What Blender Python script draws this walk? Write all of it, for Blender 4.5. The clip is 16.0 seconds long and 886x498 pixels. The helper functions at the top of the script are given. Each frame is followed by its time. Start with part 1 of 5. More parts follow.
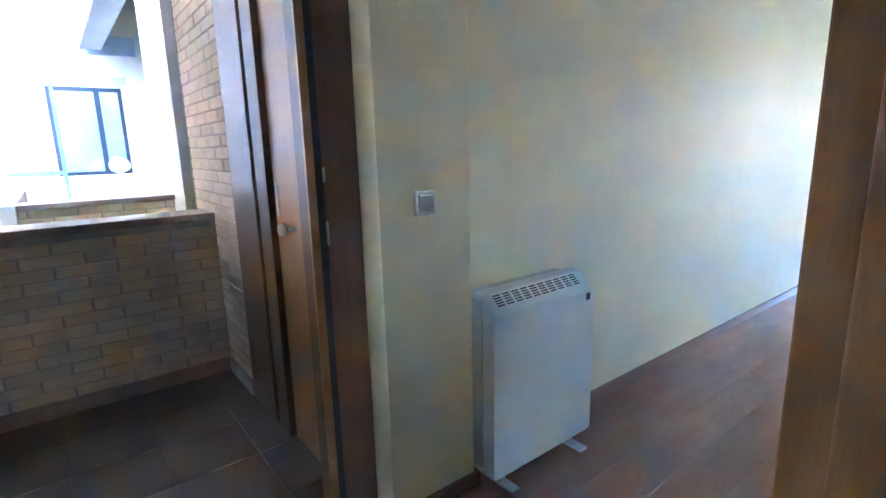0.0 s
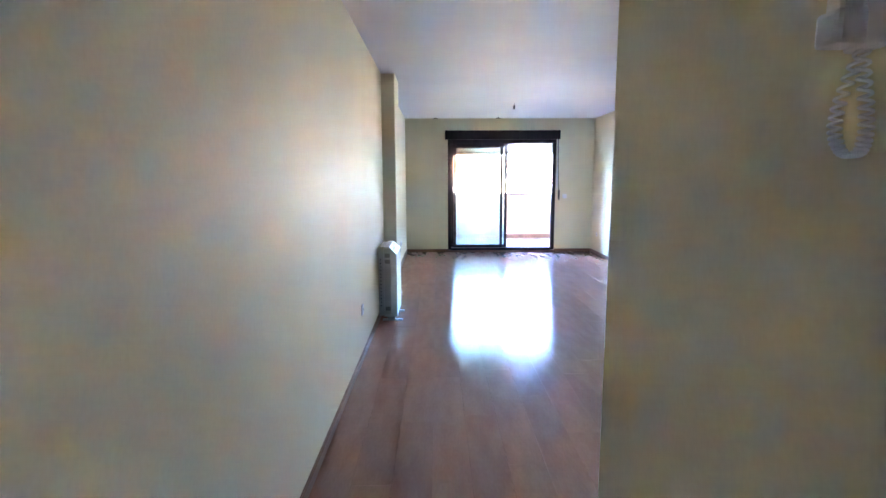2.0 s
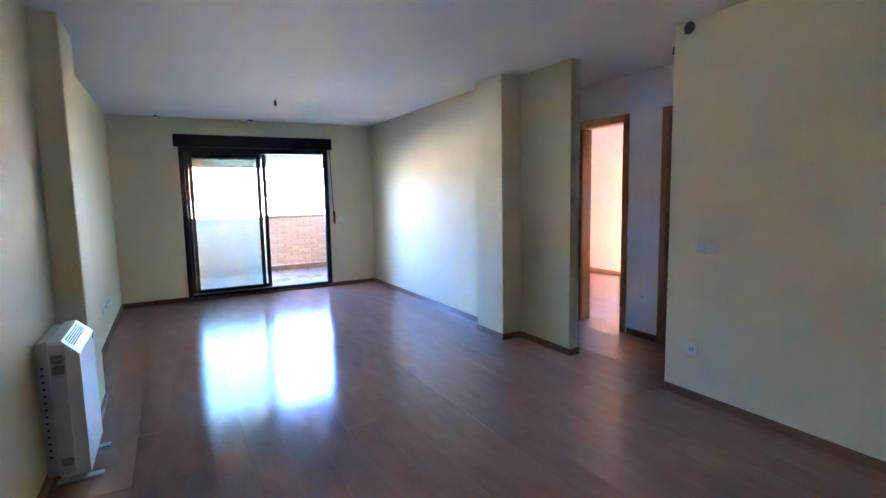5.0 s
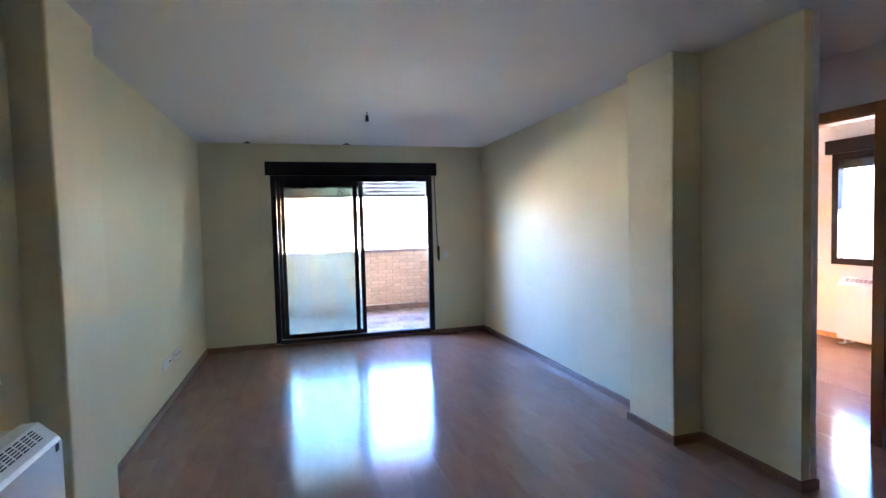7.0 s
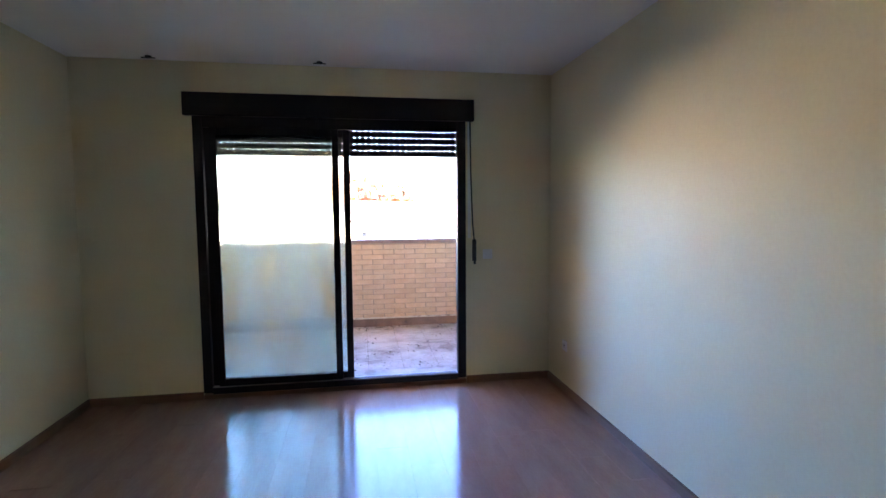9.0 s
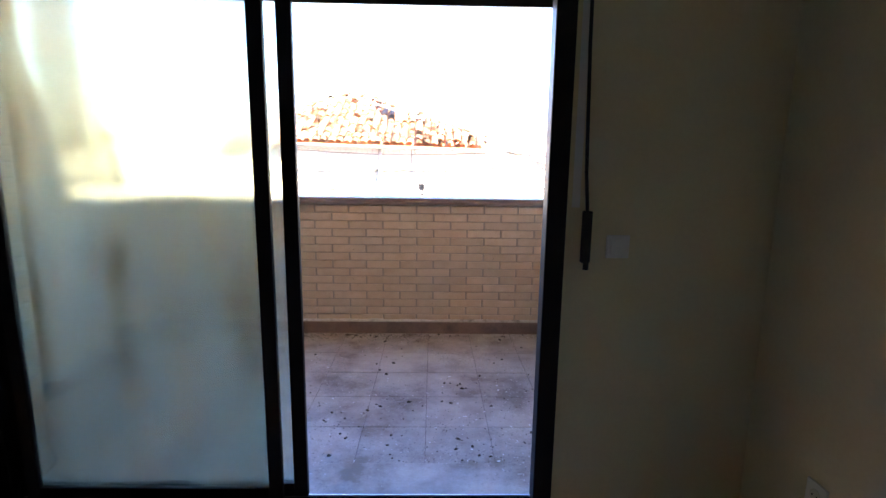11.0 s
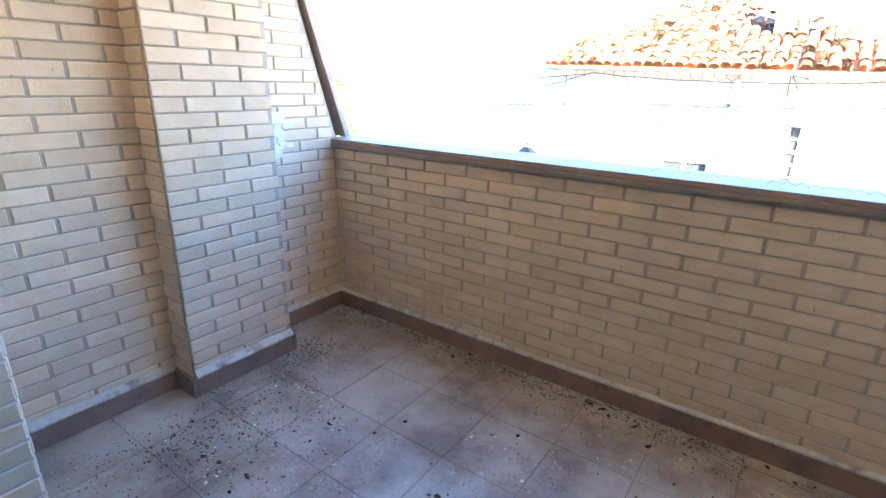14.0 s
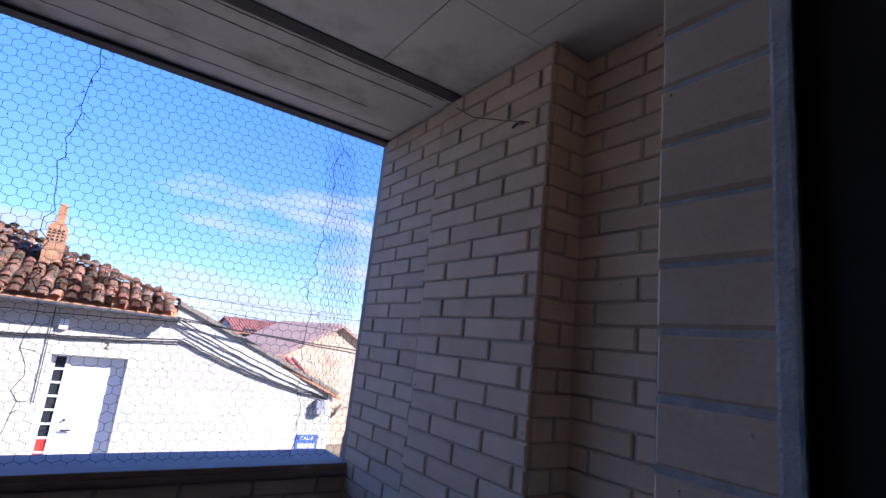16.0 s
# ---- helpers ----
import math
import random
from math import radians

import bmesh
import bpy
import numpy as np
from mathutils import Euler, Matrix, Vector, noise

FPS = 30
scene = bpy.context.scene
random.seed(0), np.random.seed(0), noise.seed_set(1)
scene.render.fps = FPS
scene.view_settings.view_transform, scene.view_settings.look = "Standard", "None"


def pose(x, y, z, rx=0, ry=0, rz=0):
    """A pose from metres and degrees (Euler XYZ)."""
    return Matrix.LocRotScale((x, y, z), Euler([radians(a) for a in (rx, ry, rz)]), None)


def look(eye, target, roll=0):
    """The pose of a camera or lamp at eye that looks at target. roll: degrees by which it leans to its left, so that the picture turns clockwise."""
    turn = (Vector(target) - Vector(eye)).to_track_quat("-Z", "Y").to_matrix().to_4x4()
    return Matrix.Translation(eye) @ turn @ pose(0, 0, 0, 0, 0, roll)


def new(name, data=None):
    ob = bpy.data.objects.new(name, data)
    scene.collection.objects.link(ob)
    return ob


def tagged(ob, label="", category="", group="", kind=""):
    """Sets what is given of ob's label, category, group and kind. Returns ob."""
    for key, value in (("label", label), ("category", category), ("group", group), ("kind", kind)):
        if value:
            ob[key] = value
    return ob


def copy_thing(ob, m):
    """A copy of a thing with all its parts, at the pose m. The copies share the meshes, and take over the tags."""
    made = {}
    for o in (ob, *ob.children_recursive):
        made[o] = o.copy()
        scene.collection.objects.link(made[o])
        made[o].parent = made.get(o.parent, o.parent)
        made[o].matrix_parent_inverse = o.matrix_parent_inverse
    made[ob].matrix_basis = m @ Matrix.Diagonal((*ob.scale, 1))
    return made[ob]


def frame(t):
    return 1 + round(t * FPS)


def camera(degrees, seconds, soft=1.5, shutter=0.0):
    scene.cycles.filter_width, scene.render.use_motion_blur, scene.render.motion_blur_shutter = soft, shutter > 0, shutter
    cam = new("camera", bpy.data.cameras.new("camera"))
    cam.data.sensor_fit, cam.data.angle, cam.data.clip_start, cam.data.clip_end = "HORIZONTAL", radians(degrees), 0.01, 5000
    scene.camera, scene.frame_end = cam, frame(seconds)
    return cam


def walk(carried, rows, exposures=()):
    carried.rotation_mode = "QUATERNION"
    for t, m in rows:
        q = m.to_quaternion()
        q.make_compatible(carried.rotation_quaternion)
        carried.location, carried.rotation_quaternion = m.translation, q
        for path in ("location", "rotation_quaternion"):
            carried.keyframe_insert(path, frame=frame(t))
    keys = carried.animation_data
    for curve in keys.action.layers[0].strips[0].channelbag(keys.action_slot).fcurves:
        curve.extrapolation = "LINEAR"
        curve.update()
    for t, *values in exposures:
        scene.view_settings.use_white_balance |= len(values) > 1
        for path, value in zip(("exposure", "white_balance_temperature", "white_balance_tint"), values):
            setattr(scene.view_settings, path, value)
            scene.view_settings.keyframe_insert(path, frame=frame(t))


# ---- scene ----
cam = camera(83.1, 16.0)
PATH = [
    (0, (1.612, -10.951, 1.292), (0.059, -9.759, 0.885), -1.5),
    (0.5, (1.199, -10.727, 1.324), (-0.01, -9.192, 0.897), -2.8),
    (1, (0.92, -10.407, 1.333), (0.206, -8.587, 0.908), -2.2),
    (1.5, (0.833, -10.086, 1.349), (0.576, -8.13, 1.019), -0.8),
    (2, (0.772, -9.768, 1.392), (0.794, -7.788, 1.113), -0.2),
    (2.5, (0.791, -9.358, 1.391), (0.96, -7.382, 1.133), -0.2),
    (3, (0.815, -8.902, 1.389), (1.22, -6.959, 1.137), 0.2),
    (3.5, (0.808, -8.5, 1.402), (1.465, -6.631, 1.134), 0.7),
    (3.7, (0.815, -8.334, 1.396), (1.563, -6.5, 1.121), 1.0),
    (5.8, (0.814, -7.696, 1.471), (1.78, -5.952, 1.317), -1.8),
    (6, (0.893, -7.583, 1.482), (1.78, -5.794, 1.36), -2.1),
    (6.5, (1.088, -7.176, 1.471), (1.79, -5.306, 1.377), -2.0),
    (7, (1.305, -6.637, 1.452), (1.856, -4.716, 1.357), -1.5),
    (7.5, (1.604, -6.066, 1.463), (2.056, -4.121, 1.349), -1.5),
    (8, (1.865, -5.463, 1.492), (2.239, -3.503, 1.346), -0.9),
    (8.2, (1.935, -5.18, 1.478), (2.306, -3.22, 1.336), -0.9),
    (10.3, (2.536, -2.45, 1.334), (2.678, -0.469, 1.096), 0.5),
    (10.5, (2.563, -2.24, 1.321), (2.672, -0.259, 1.065), 0.5),
    (11, (2.606, -1.714, 1.328), (2.649, 0.256, 0.985), 0.8),
    (11.5, (2.579, -1.211, 1.308), (2.538, 0.724, 0.801), 0.2),
    (12, (2.587, -0.758, 1.269), (2.518, 1.117, 0.576), -0.2),
    (12.5, (2.559, -0.402, 1.246), (2.451, 1.382, 0.349), 1.0),
    (13, (2.549, -0.178, 1.245), (2.238, 1.476, 0.164), 2.5),
    (13.5, (2.547, -0.044, 1.298), (1.697, 1.5, 0.351), 0.9),
    (13.8, (2.541, 0.02, 1.357), (1.48, 1.524, 0.576), 0.8),
    (14, (2.536, 0.02, 1.387), (1.438, 1.566, 0.753), 1.3),
    (14.5, (2.517, 0.022, 1.442), (1.611, 1.778, 1.133), 2.1),
    (15, (2.528, 0.037, 1.492), (2.117, 1.994, 1.464), 2.4),
    (15.3, (2.507, 0.017, 1.513), (2.519, 2.014, 1.62), 2.8),
    (15.5, (2.535, 0.02, 1.521), (2.843, 1.987, 1.717), 3.5),
    (16, (2.631, 0.005, 1.575), (3.717, 1.639, 1.965), 6.2),
]
EXPO = [(0, 9.9, 5650, 16), (0.5, 9.5, 6000, 16), (1.0, 9.65, 6300, 24), (2.0, 9.2, 6500, 25), (3.5, 8.5, 6450, 24), (6.0, 8.0, 6600, 20), (7.0, 7.8, 6900, 19), (8.2, 7.45, 7100, 21),
        (10.3, 6.15, 8300, 23), (11.0, 5.65, 8300, 18), (11.5, 5.3, 8300, 14), (12.0, 5.1, 9500, 15), (13.0, 6.05, 9600, 0), (13.5, 6.4, 8900, -2), (13.8, 6.2, 8100, 0), (14.2, 5.05, 7200, 1), (14.6, 3.4, 5950, 3), (15.0, 1.85, 5600, 18), (16.0, 2.0, 5750, 25)]
walk(cam, [(t, look(eye, target, roll)) for t, eye, target, roll in PATH], EXPO)

# ---- world, sun ----
world = bpy.data.worlds.new("sky")
scene.world = world
world.use_nodes = True
SUN_DIR = Vector((-0.62, 0.62, -0.55)).normalized()      # the way the sunlight travels
wn, wl = world.node_tree.nodes, world.node_tree.links
wn.clear()
sky = wn.new("ShaderNodeTexSky")
sky.sky_type, sky.sun_disc = "NISHITA", False
sky.sun_elevation = math.asin(-SUN_DIR.z)
sky.sun_rotation = math.atan2(-SUN_DIR.x, -SUN_DIR.y)
sky.air_density, sky.dust_density, sky.ozone_density = 0.76, 0.05, 3.0
tc = wn.new("ShaderNodeTexCoord")
mp = wn.new("ShaderNodeMapping")
mp.inputs["Scale"].default_value = (1.5, 1.5, 7.5)
mp.inputs["Location"].default_value = (0.35, 0.1, 0.0)
nz = wn.new("ShaderNodeTexNoise")
nz.inputs["Scale"].default_value, nz.inputs["Detail"].default_value, nz.inputs["Roughness"].default_value = 1.7, 6.0, 0.55
rmp = wn.new("ShaderNodeValToRGB")
rmp.color_ramp.elements[0].position, rmp.color_ramp.elements[1].position = 0.53, 0.68
rmp.color_ramp.elements[1].color = (0.85, 0.85, 0.85, 1)
mx = wn.new("ShaderNodeMixRGB")
mx.inputs["Color2"].default_value = (1.38, 1.55, 1.88, 1)
bg = wn.new("ShaderNodeBackground")
bg.inputs["Strength"].default_value = 0.15
out = wn.new("ShaderNodeOutputWorld")
wl.new(tc.outputs["Generated"], mp.inputs["Vector"])
wl.new(mp.outputs["Vector"], nz.inputs["Vector"])
sep = wn.new("ShaderNodeSeparateXYZ")
low = wn.new("ShaderNodeMapRange")                       # clouds lie low over the horizon
low.inputs["From Min"].default_value, low.inputs["From Max"].default_value = 0.10, 0.36
low.inputs["To Min"].default_value, low.inputs["To Max"].default_value = 0.10, -0.14
lift = wn.new("ShaderNodeMath")
wl.new(tc.outputs["Generated"], sep.inputs[0])
wl.new(sep.outputs["Z"], low.inputs["Value"])
wl.new(low.outputs[0], lift.inputs[0])
wl.new(nz.outputs["Fac"], lift.inputs[1])
wl.new(lift.outputs[0], rmp.inputs["Fac"])
wl.new(rmp.outputs["Color"], mx.inputs["Fac"])
hsv = wn.new("ShaderNodeHueSaturation")
hsv.inputs["Hue"].default_value, hsv.inputs["Saturation"].default_value, hsv.inputs["Value"].default_value = 0.512, 1.22, 0.82
wl.new(sky.outputs["Color"], hsv.inputs["Color"])
deep = wn.new("ShaderNodeMapRange")                      # clear cold air: less glare low over the horizon
deep.inputs["From Min"].default_value, deep.inputs["From Max"].default_value = 0.0, 0.45
deep.inputs["To Min"].default_value, deep.inputs["To Max"].default_value = 0.36, 0.98
grade = wn.new("ShaderNodeVectorMath")
grade.operation = "SCALE"
wl.new(sep.outputs["Z"], deep.inputs["Value"])
wl.new(hsv.outputs["Color"], grade.inputs[0])
wl.new(deep.outputs[0], grade.inputs["Scale"])
wl.new(grade.outputs[0], mx.inputs["Color1"])
wl.new(mx.outputs["Color"], bg.inputs["Color"])
wl.new(bg.outputs["Background"], out.inputs["Surface"])
sun = new("sun", bpy.data.lights.new("sun", "SUN"))
sun.data.energy, sun.data.angle, sun.data.color = 3.0, radians(0.5), (1.0, 0.94, 0.85)
sun.matrix_world = look((0, 0, 30), Vector((0, 0, 30)) + SUN_DIR)


# ---- materials ----
def surface(name, c1, c2, rough=0.6, scale=6.0, bump=0.15, fine=120.0, metal=0.0, stretch=(1, 1, 1), rnd=0.0,
            dirt=None, dirt_at=(0.55, 0.75), dirt_scale=2.0, rough2=None, spec=0.5):
    """Two tones mixed by noise, a fine relief, optional dirt stains or painted pit shade, and a random tone for each
    piece.
    """
    m = bpy.data.materials.new(name)
    m.use_nodes = True
    n, l = m.node_tree.nodes, m.node_tree.links
    b = n["Principled BSDF"]
    co = n.new("ShaderNodeTexCoord")
    ma = n.new("ShaderNodeMapping")
    ma.inputs["Scale"].default_value = stretch
    l.new(co.outputs["Object"], ma.inputs["Vector"])
    vec = ma.outputs["Vector"]
    info = n.new("ShaderNodeObjectInfo")
    if rnd:
        add = n.new("ShaderNodeVectorMath")
        add.operation = "MULTIPLY_ADD"
        add.inputs[1].default_value = (1, 1, 1)
        cm = n.new("ShaderNodeCombineXYZ")
        ml = n.new("ShaderNodeMath")
        ml.operation = "MULTIPLY"
        ml.inputs[1].default_value = 37.0
        l.new(info.outputs["Random"], ml.inputs[0])
        l.new(ml.outputs[0], cm.inputs[0])
        l.new(ml.outputs[0], cm.inputs[1])
        l.new(vec, add.inputs[0])
        l.new(cm.outputs[0], add.inputs[2])
        vec = add.outputs[0]
    big = n.new("ShaderNodeTexNoise")
    big.inputs["Scale"].default_value, big.inputs["Detail"].default_value = scale, 5
    sm = n.new("ShaderNodeTexNoise")
    sm.inputs["Scale"].default_value, sm.inputs["Detail"].default_value = fine, 3
    for t in (big, sm):
        l.new(vec, t.inputs["Vector"])
    mixf = n.new("ShaderNodeMath")
    mixf.operation = "MULTIPLY_ADD"
    mixf.inputs[1].default_value = 0.35
    l.new(sm.outputs["Fac"], mixf.inputs[0])
    sc = n.new("ShaderNodeMath")
    sc.operation = "MULTIPLY"
    sc.inputs[1].default_value = 0.65
    l.new(big.outputs["Fac"], sc.inputs[0])
    l.new(sc.outputs[0], mixf.inputs[2])
    rp = n.new("ShaderNodeValToRGB")
    rp.color_ramp.elements[0].position, rp.color_ramp.elements[1].position = 0.32, 0.68
    rp.color_ramp.elements[0].color, rp.color_ramp.elements[1].color = (*c1, 1), (*c2, 1)
    l.new(mixf.outputs[0], rp.inputs["Fac"])
    col = rp.outputs["Color"]
    if rnd:
        hs = n.new("ShaderNodeHueSaturation")
        mr = n.new("ShaderNodeMapRange")
        mr.inputs["To Min"].default_value, mr.inputs["To Max"].default_value = 1 - rnd, 1 + rnd
        l.new(info.outputs["Random"], mr.inputs["Value"])
        l.new(mr.outputs[0], hs.inputs["Value"])
        l.new(col, hs.inputs["Color"])
        col = hs.outputs["Color"]
    if dirt:
        dn = n.new("ShaderNodeTexNoise")
        dn.inputs["Scale"].default_value, dn.inputs["Detail"].default_value = dirt_scale, 8
        dn.inputs["Roughness"].default_value = 0.65
        l.new(vec if rnd else co.outputs["Object"], dn.inputs["Vector"])
        dr = n.new("ShaderNodeValToRGB")
        dr.color_ramp.elements[0].position, dr.color_ramp.elements[1].position = dirt_at
        l.new(dn.outputs["Fac"], dr.inputs["Fac"])
        dm = n.new("ShaderNodeMixRGB")
        dm.inputs["Color2"].default_value = (*dirt, 1)
        l.new(dr.outputs["Color"], dm.inputs["Fac"])
        l.new(col, dm.inputs["Color1"])
        col = dm.outputs["Color"]
    l.new(col, b.inputs["Base Color"])
    b.inputs["Metallic"].default_value = metal
    b.inputs["Specular IOR Level"].default_value = spec
    rr = n.new("ShaderNodeMapRange")
    rr.inputs["To Min"].default_value, rr.inputs["To Max"].default_value = rough, rough2 if rough2 is not None else min(1, rough + 0.12)
    l.new(big.outputs["Fac"], rr.inputs["Value"])
    l.new(rr.outputs[0], b.inputs["Roughness"])
    if bump:
        bp = n.new("ShaderNodeBump")
        bp.inputs["Strength"].default_value, bp.inputs["Distance"].default_value = bump, 0.004
        l.new(mixf.outputs[0], bp.inputs["Height"])
        l.new(bp.outputs["Normal"], b.inputs["Normal"])
    return m


M = {}
M["wall"] = surface("cream_paint", (0.775, 0.695, 0.475), (0.85, 0.775, 0.555), 0.55, 1.3, 0.14, 60)
M["wall_white"] = surface("white_paint", (0.78, 0.76, 0.76), (0.82, 0.80, 0.80), 0.55, 1.6, 0.12, 60)
M["wall_ivory"] = surface("ivory_paint", (0.77, 0.785, 0.70), (0.82, 0.83, 0.755), 0.55, 1.6, 0.12, 60)
M["ceiling"] = surface("ceiling_paint", (0.81, 0.795, 0.785), (0.85, 0.835, 0.825), 0.7, 1.5, 0.1, 50)
M["plank"] = surface("laminate", (0.30, 0.155, 0.115), (0.37, 0.205, 0.155), 0.085, 4, 0.012, 30, stretch=(3, 0.8, 1), rnd=0.05, rough2=0.19, spec=0.25)
M["skirting"] = surface("skirting_wood", (0.17, 0.075, 0.035), (0.24, 0.11, 0.055), 0.35, 8, 0.05, 60, stretch=(1, 1, 6))
M["door_wood"] = surface("oak_door", (0.30, 0.12, 0.035), (0.42, 0.18, 0.06), 0.35, 4, 0.06, 40, stretch=(8, 8, 0.6))
M["light_wood"] = surface("light_wood", (0.50, 0.27, 0.10), (0.58, 0.34, 0.14), 0.35, 4, 0.05, 40, stretch=(8, 8, 0.6))
M["dark_wood"] = surface("dark_wood", (0.12, 0.05, 0.02), (0.18, 0.08, 0.035), 0.4, 4, 0.06, 40, stretch=(8, 8, 0.6))
M["alu"] = surface("dark_bronze_frame", (0.010, 0.008, 0.009), (0.017, 0.013, 0.014), 0.45, 10, 0.04, 90, spec=0.25)
M["shutter"] = surface("shutter_slat", (0.035, 0.03, 0.032), (0.05, 0.045, 0.045), 0.5, 10, 0.05, 80)
M["heater"] = surface("white_enamel", (0.78, 0.78, 0.76), (0.83, 0.83, 0.81), 0.32, 3, 0.03, 150)
M["heater_side"] = surface("grey_enamel", (0.62, 0.62, 0.58), (0.67, 0.67, 0.63), 0.4, 3, 0.03, 150)
# near-black colour stands in for the shade inside slots, holes and gaps
M["slot"] = surface("hole_shade", (0.02, 0.02, 0.02), (0.03, 0.03, 0.03), 0.7, 10, 0.05)
M["vent"] = surface("grey_vent", (0.30, 0.29, 0.27), (0.36, 0.35, 0.33), 0.6, 8, 0.1, 120)
M["plastic"] = surface("white_plastic", (0.80, 0.80, 0.79), (0.84, 0.84, 0.83), 0.35, 5, 0.02)
M["metal"] = surface("worn_metal", (0.45, 0.45, 0.46), (0.6, 0.6, 0.6), 0.35, 20, 0.08, 120, metal=1.0)
# dirt here colours small dark spots as the shade in brick pits
M["brick"] = surface("cream_brick", (0.56, 0.395, 0.26), (0.68, 0.515, 0.37), 0.8, 9, 0.5, 150, rnd=0.09, dirt=(0.10, 0.065, 0.045), dirt_at=(0.675, 0.715), dirt_scale=55)
M["mortar_grey"] = surface("rough_grey_mortar", (0.33, 0.325, 0.32), (0.54, 0.525, 0.50), 0.95, 40, 1.0, 220)
M["red_roof"] = surface("red_roof_tile", (0.40, 0.13, 0.085), (0.48, 0.21, 0.14), 0.9, 2, 0.6, 30, dirt=(0.22, 0.13, 0.09), dirt_at=(0.5, 0.66), dirt_scale=1.2)
# brown tiles; for the farm roofs, distance haze is mixed into the colour
M["dull_roof"] = surface("hazed_brown_roof", (0.30, 0.22, 0.18), (0.38, 0.27, 0.22), 0.9, 1, 0.4, 20)
M["mortar"] = surface("mortar", (0.34, 0.275, 0.215), (0.45, 0.37, 0.295), 0.95, 12, 0.8, 180)
M["tile"] = surface("terrace_tile", (0.325, 0.268, 0.215), (0.425, 0.36, 0.295), 0.30, 5, 0.2, 90, rnd=0.05, rough2=0.55)


def grime(m):
    """Dried dirt over a whole floor: brown stains, dark specks in patches and pale spots."""
    n, l = m.node_tree.nodes, m.node_tree.links
    b = n["Principled BSDF"]
    col = b.inputs["Base Color"].links[0].from_socket
    geo = n.new("ShaderNodeNewGeometry")

    def noise_at(scale, detail, rough):
        t = n.new("ShaderNodeTexNoise")
        t.inputs["Scale"].default_value, t.inputs["Detail"].default_value, t.inputs["Roughness"].default_value = scale, detail, rough
        l.new(geo.outputs["Position"], t.inputs["Vector"])
        return t.outputs["Fac"]

    def ramp(value, lo, hi, top=1.0):
        r = n.new("ShaderNodeMapRange")
        r.inputs["From Min"].default_value, r.inputs["From Max"].default_value, r.inputs["To Max"].default_value = lo, hi, top
        l.new(value, r.inputs["Value"])
        return r.outputs[0]

    def math_(op, a, c):
        k = n.new("ShaderNodeMath")
        k.operation = op
        for i, v in enumerate((a, c)):
            if isinstance(v, float):
                k.inputs[i].default_value = v
            else:
                l.new(v, k.inputs[i])
        return k.outputs[0]

    def over(c0, fac, rgb):
        x = n.new("ShaderNodeMixRGB")
        x.inputs["Color2"].default_value = (*rgb, 1)
        l.new(fac, x.inputs["Fac"])
        l.new(c0, x.inputs["Color1"])
        return x.outputs["Color"]

    stain = ramp(noise_at(2.3, 7, 0.65), 0.42, 0.62, 0.8)
    col = over(col, stain, (0.15, 0.105, 0.075))
    patch = ramp(noise_at(1.7, 3, 0.5), 0.40, 0.58)
    speck = math_("MULTIPLY", ramp(noise_at(60, 7, 0.75), 0.55, 0.66, 0.75), patch)
    col = over(col, speck, (0.055, 0.045, 0.04))
    pale = math_("MULTIPLY", ramp(noise_at(48, 3, 0.6), 0.63, 0.68, 0.55), patch)
    col = over(col, pale, (0.55, 0.52, 0.48))
    l.new(col, b.inputs["Base Color"])
    rough = b.inputs["Roughness"].links[0].from_socket
    l.new(math_("MAXIMUM", rough, math_("MULTIPLY", math_("MAXIMUM", stain, speck), 0.8)), b.inputs["Roughness"])


grime(M["tile"])
M["mortar_bed"] = surface("mortar_bed", (0.46, 0.40, 0.335), (0.62, 0.55, 0.47), 0.95, 25, 0.8, 160, dirt=(0.2, 0.15, 0.12), dirt_at=(0.5, 0.7), dirt_scale=12)
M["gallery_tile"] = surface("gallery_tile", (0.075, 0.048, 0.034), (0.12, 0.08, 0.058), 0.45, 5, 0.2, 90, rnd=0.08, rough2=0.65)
M["grout"] = surface("grout", (0.13, 0.09, 0.075), (0.20, 0.15, 0.125), 0.95, 20, 0.5)
M["coping"] = surface("coping_tile", (0.24, 0.16, 0.125), (0.33, 0.24, 0.195), 0.5, 9, 0.3, 100, dirt=(0.40, 0.35, 0.31), dirt_at=(0.55, 0.8), dirt_scale=9)
M["skirt_tile"] = surface("skirting_tile", (0.19, 0.115, 0.085), (0.28, 0.18, 0.135), 0.5, 7, 0.3, 90, dirt=(0.10, 0.075, 0.06), dirt_at=(0.55, 0.75), dirt_scale=5)
M["debris"] = surface("dry_debris", (0.03, 0.022, 0.015), (0.10, 0.07, 0.04), 0.9, 30, 0.5, rnd=0.3)
M["chips"] = surface("pale_chips", (0.55, 0.52, 0.47), (0.75, 0.72, 0.68), 0.9, 30, 0.4)
M["slab"] = surface("stained_concrete", (0.52, 0.46, 0.37), (0.64, 0.57, 0.47), 0.85, 3, 0.7, 70, dirt=(0.33, 0.27, 0.20), dirt_at=(0.50, 0.70), dirt_scale=4, stretch=(0.5, 2, 1))
M["moss_stone"] = surface("mossy_stone", (0.17, 0.145, 0.11), (0.27, 0.235, 0.18), 0.95, 6, 0.7, 50)
M["gutter"] = surface("weathered_gutter", (0.10, 0.105, 0.11), (0.17, 0.175, 0.18), 0.6, 8, 0.15, 60, metal=0.4)
M["slab_paint"] = surface("painted_soffit", (0.72, 0.67, 0.58), (0.80, 0.75, 0.66), 0.8, 3, 0.3, 70, dirt=(0.36, 0.29, 0.2), dirt_at=(0.52, 0.72), dirt_scale=1.6)
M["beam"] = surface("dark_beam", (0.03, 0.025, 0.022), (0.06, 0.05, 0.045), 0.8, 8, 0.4)
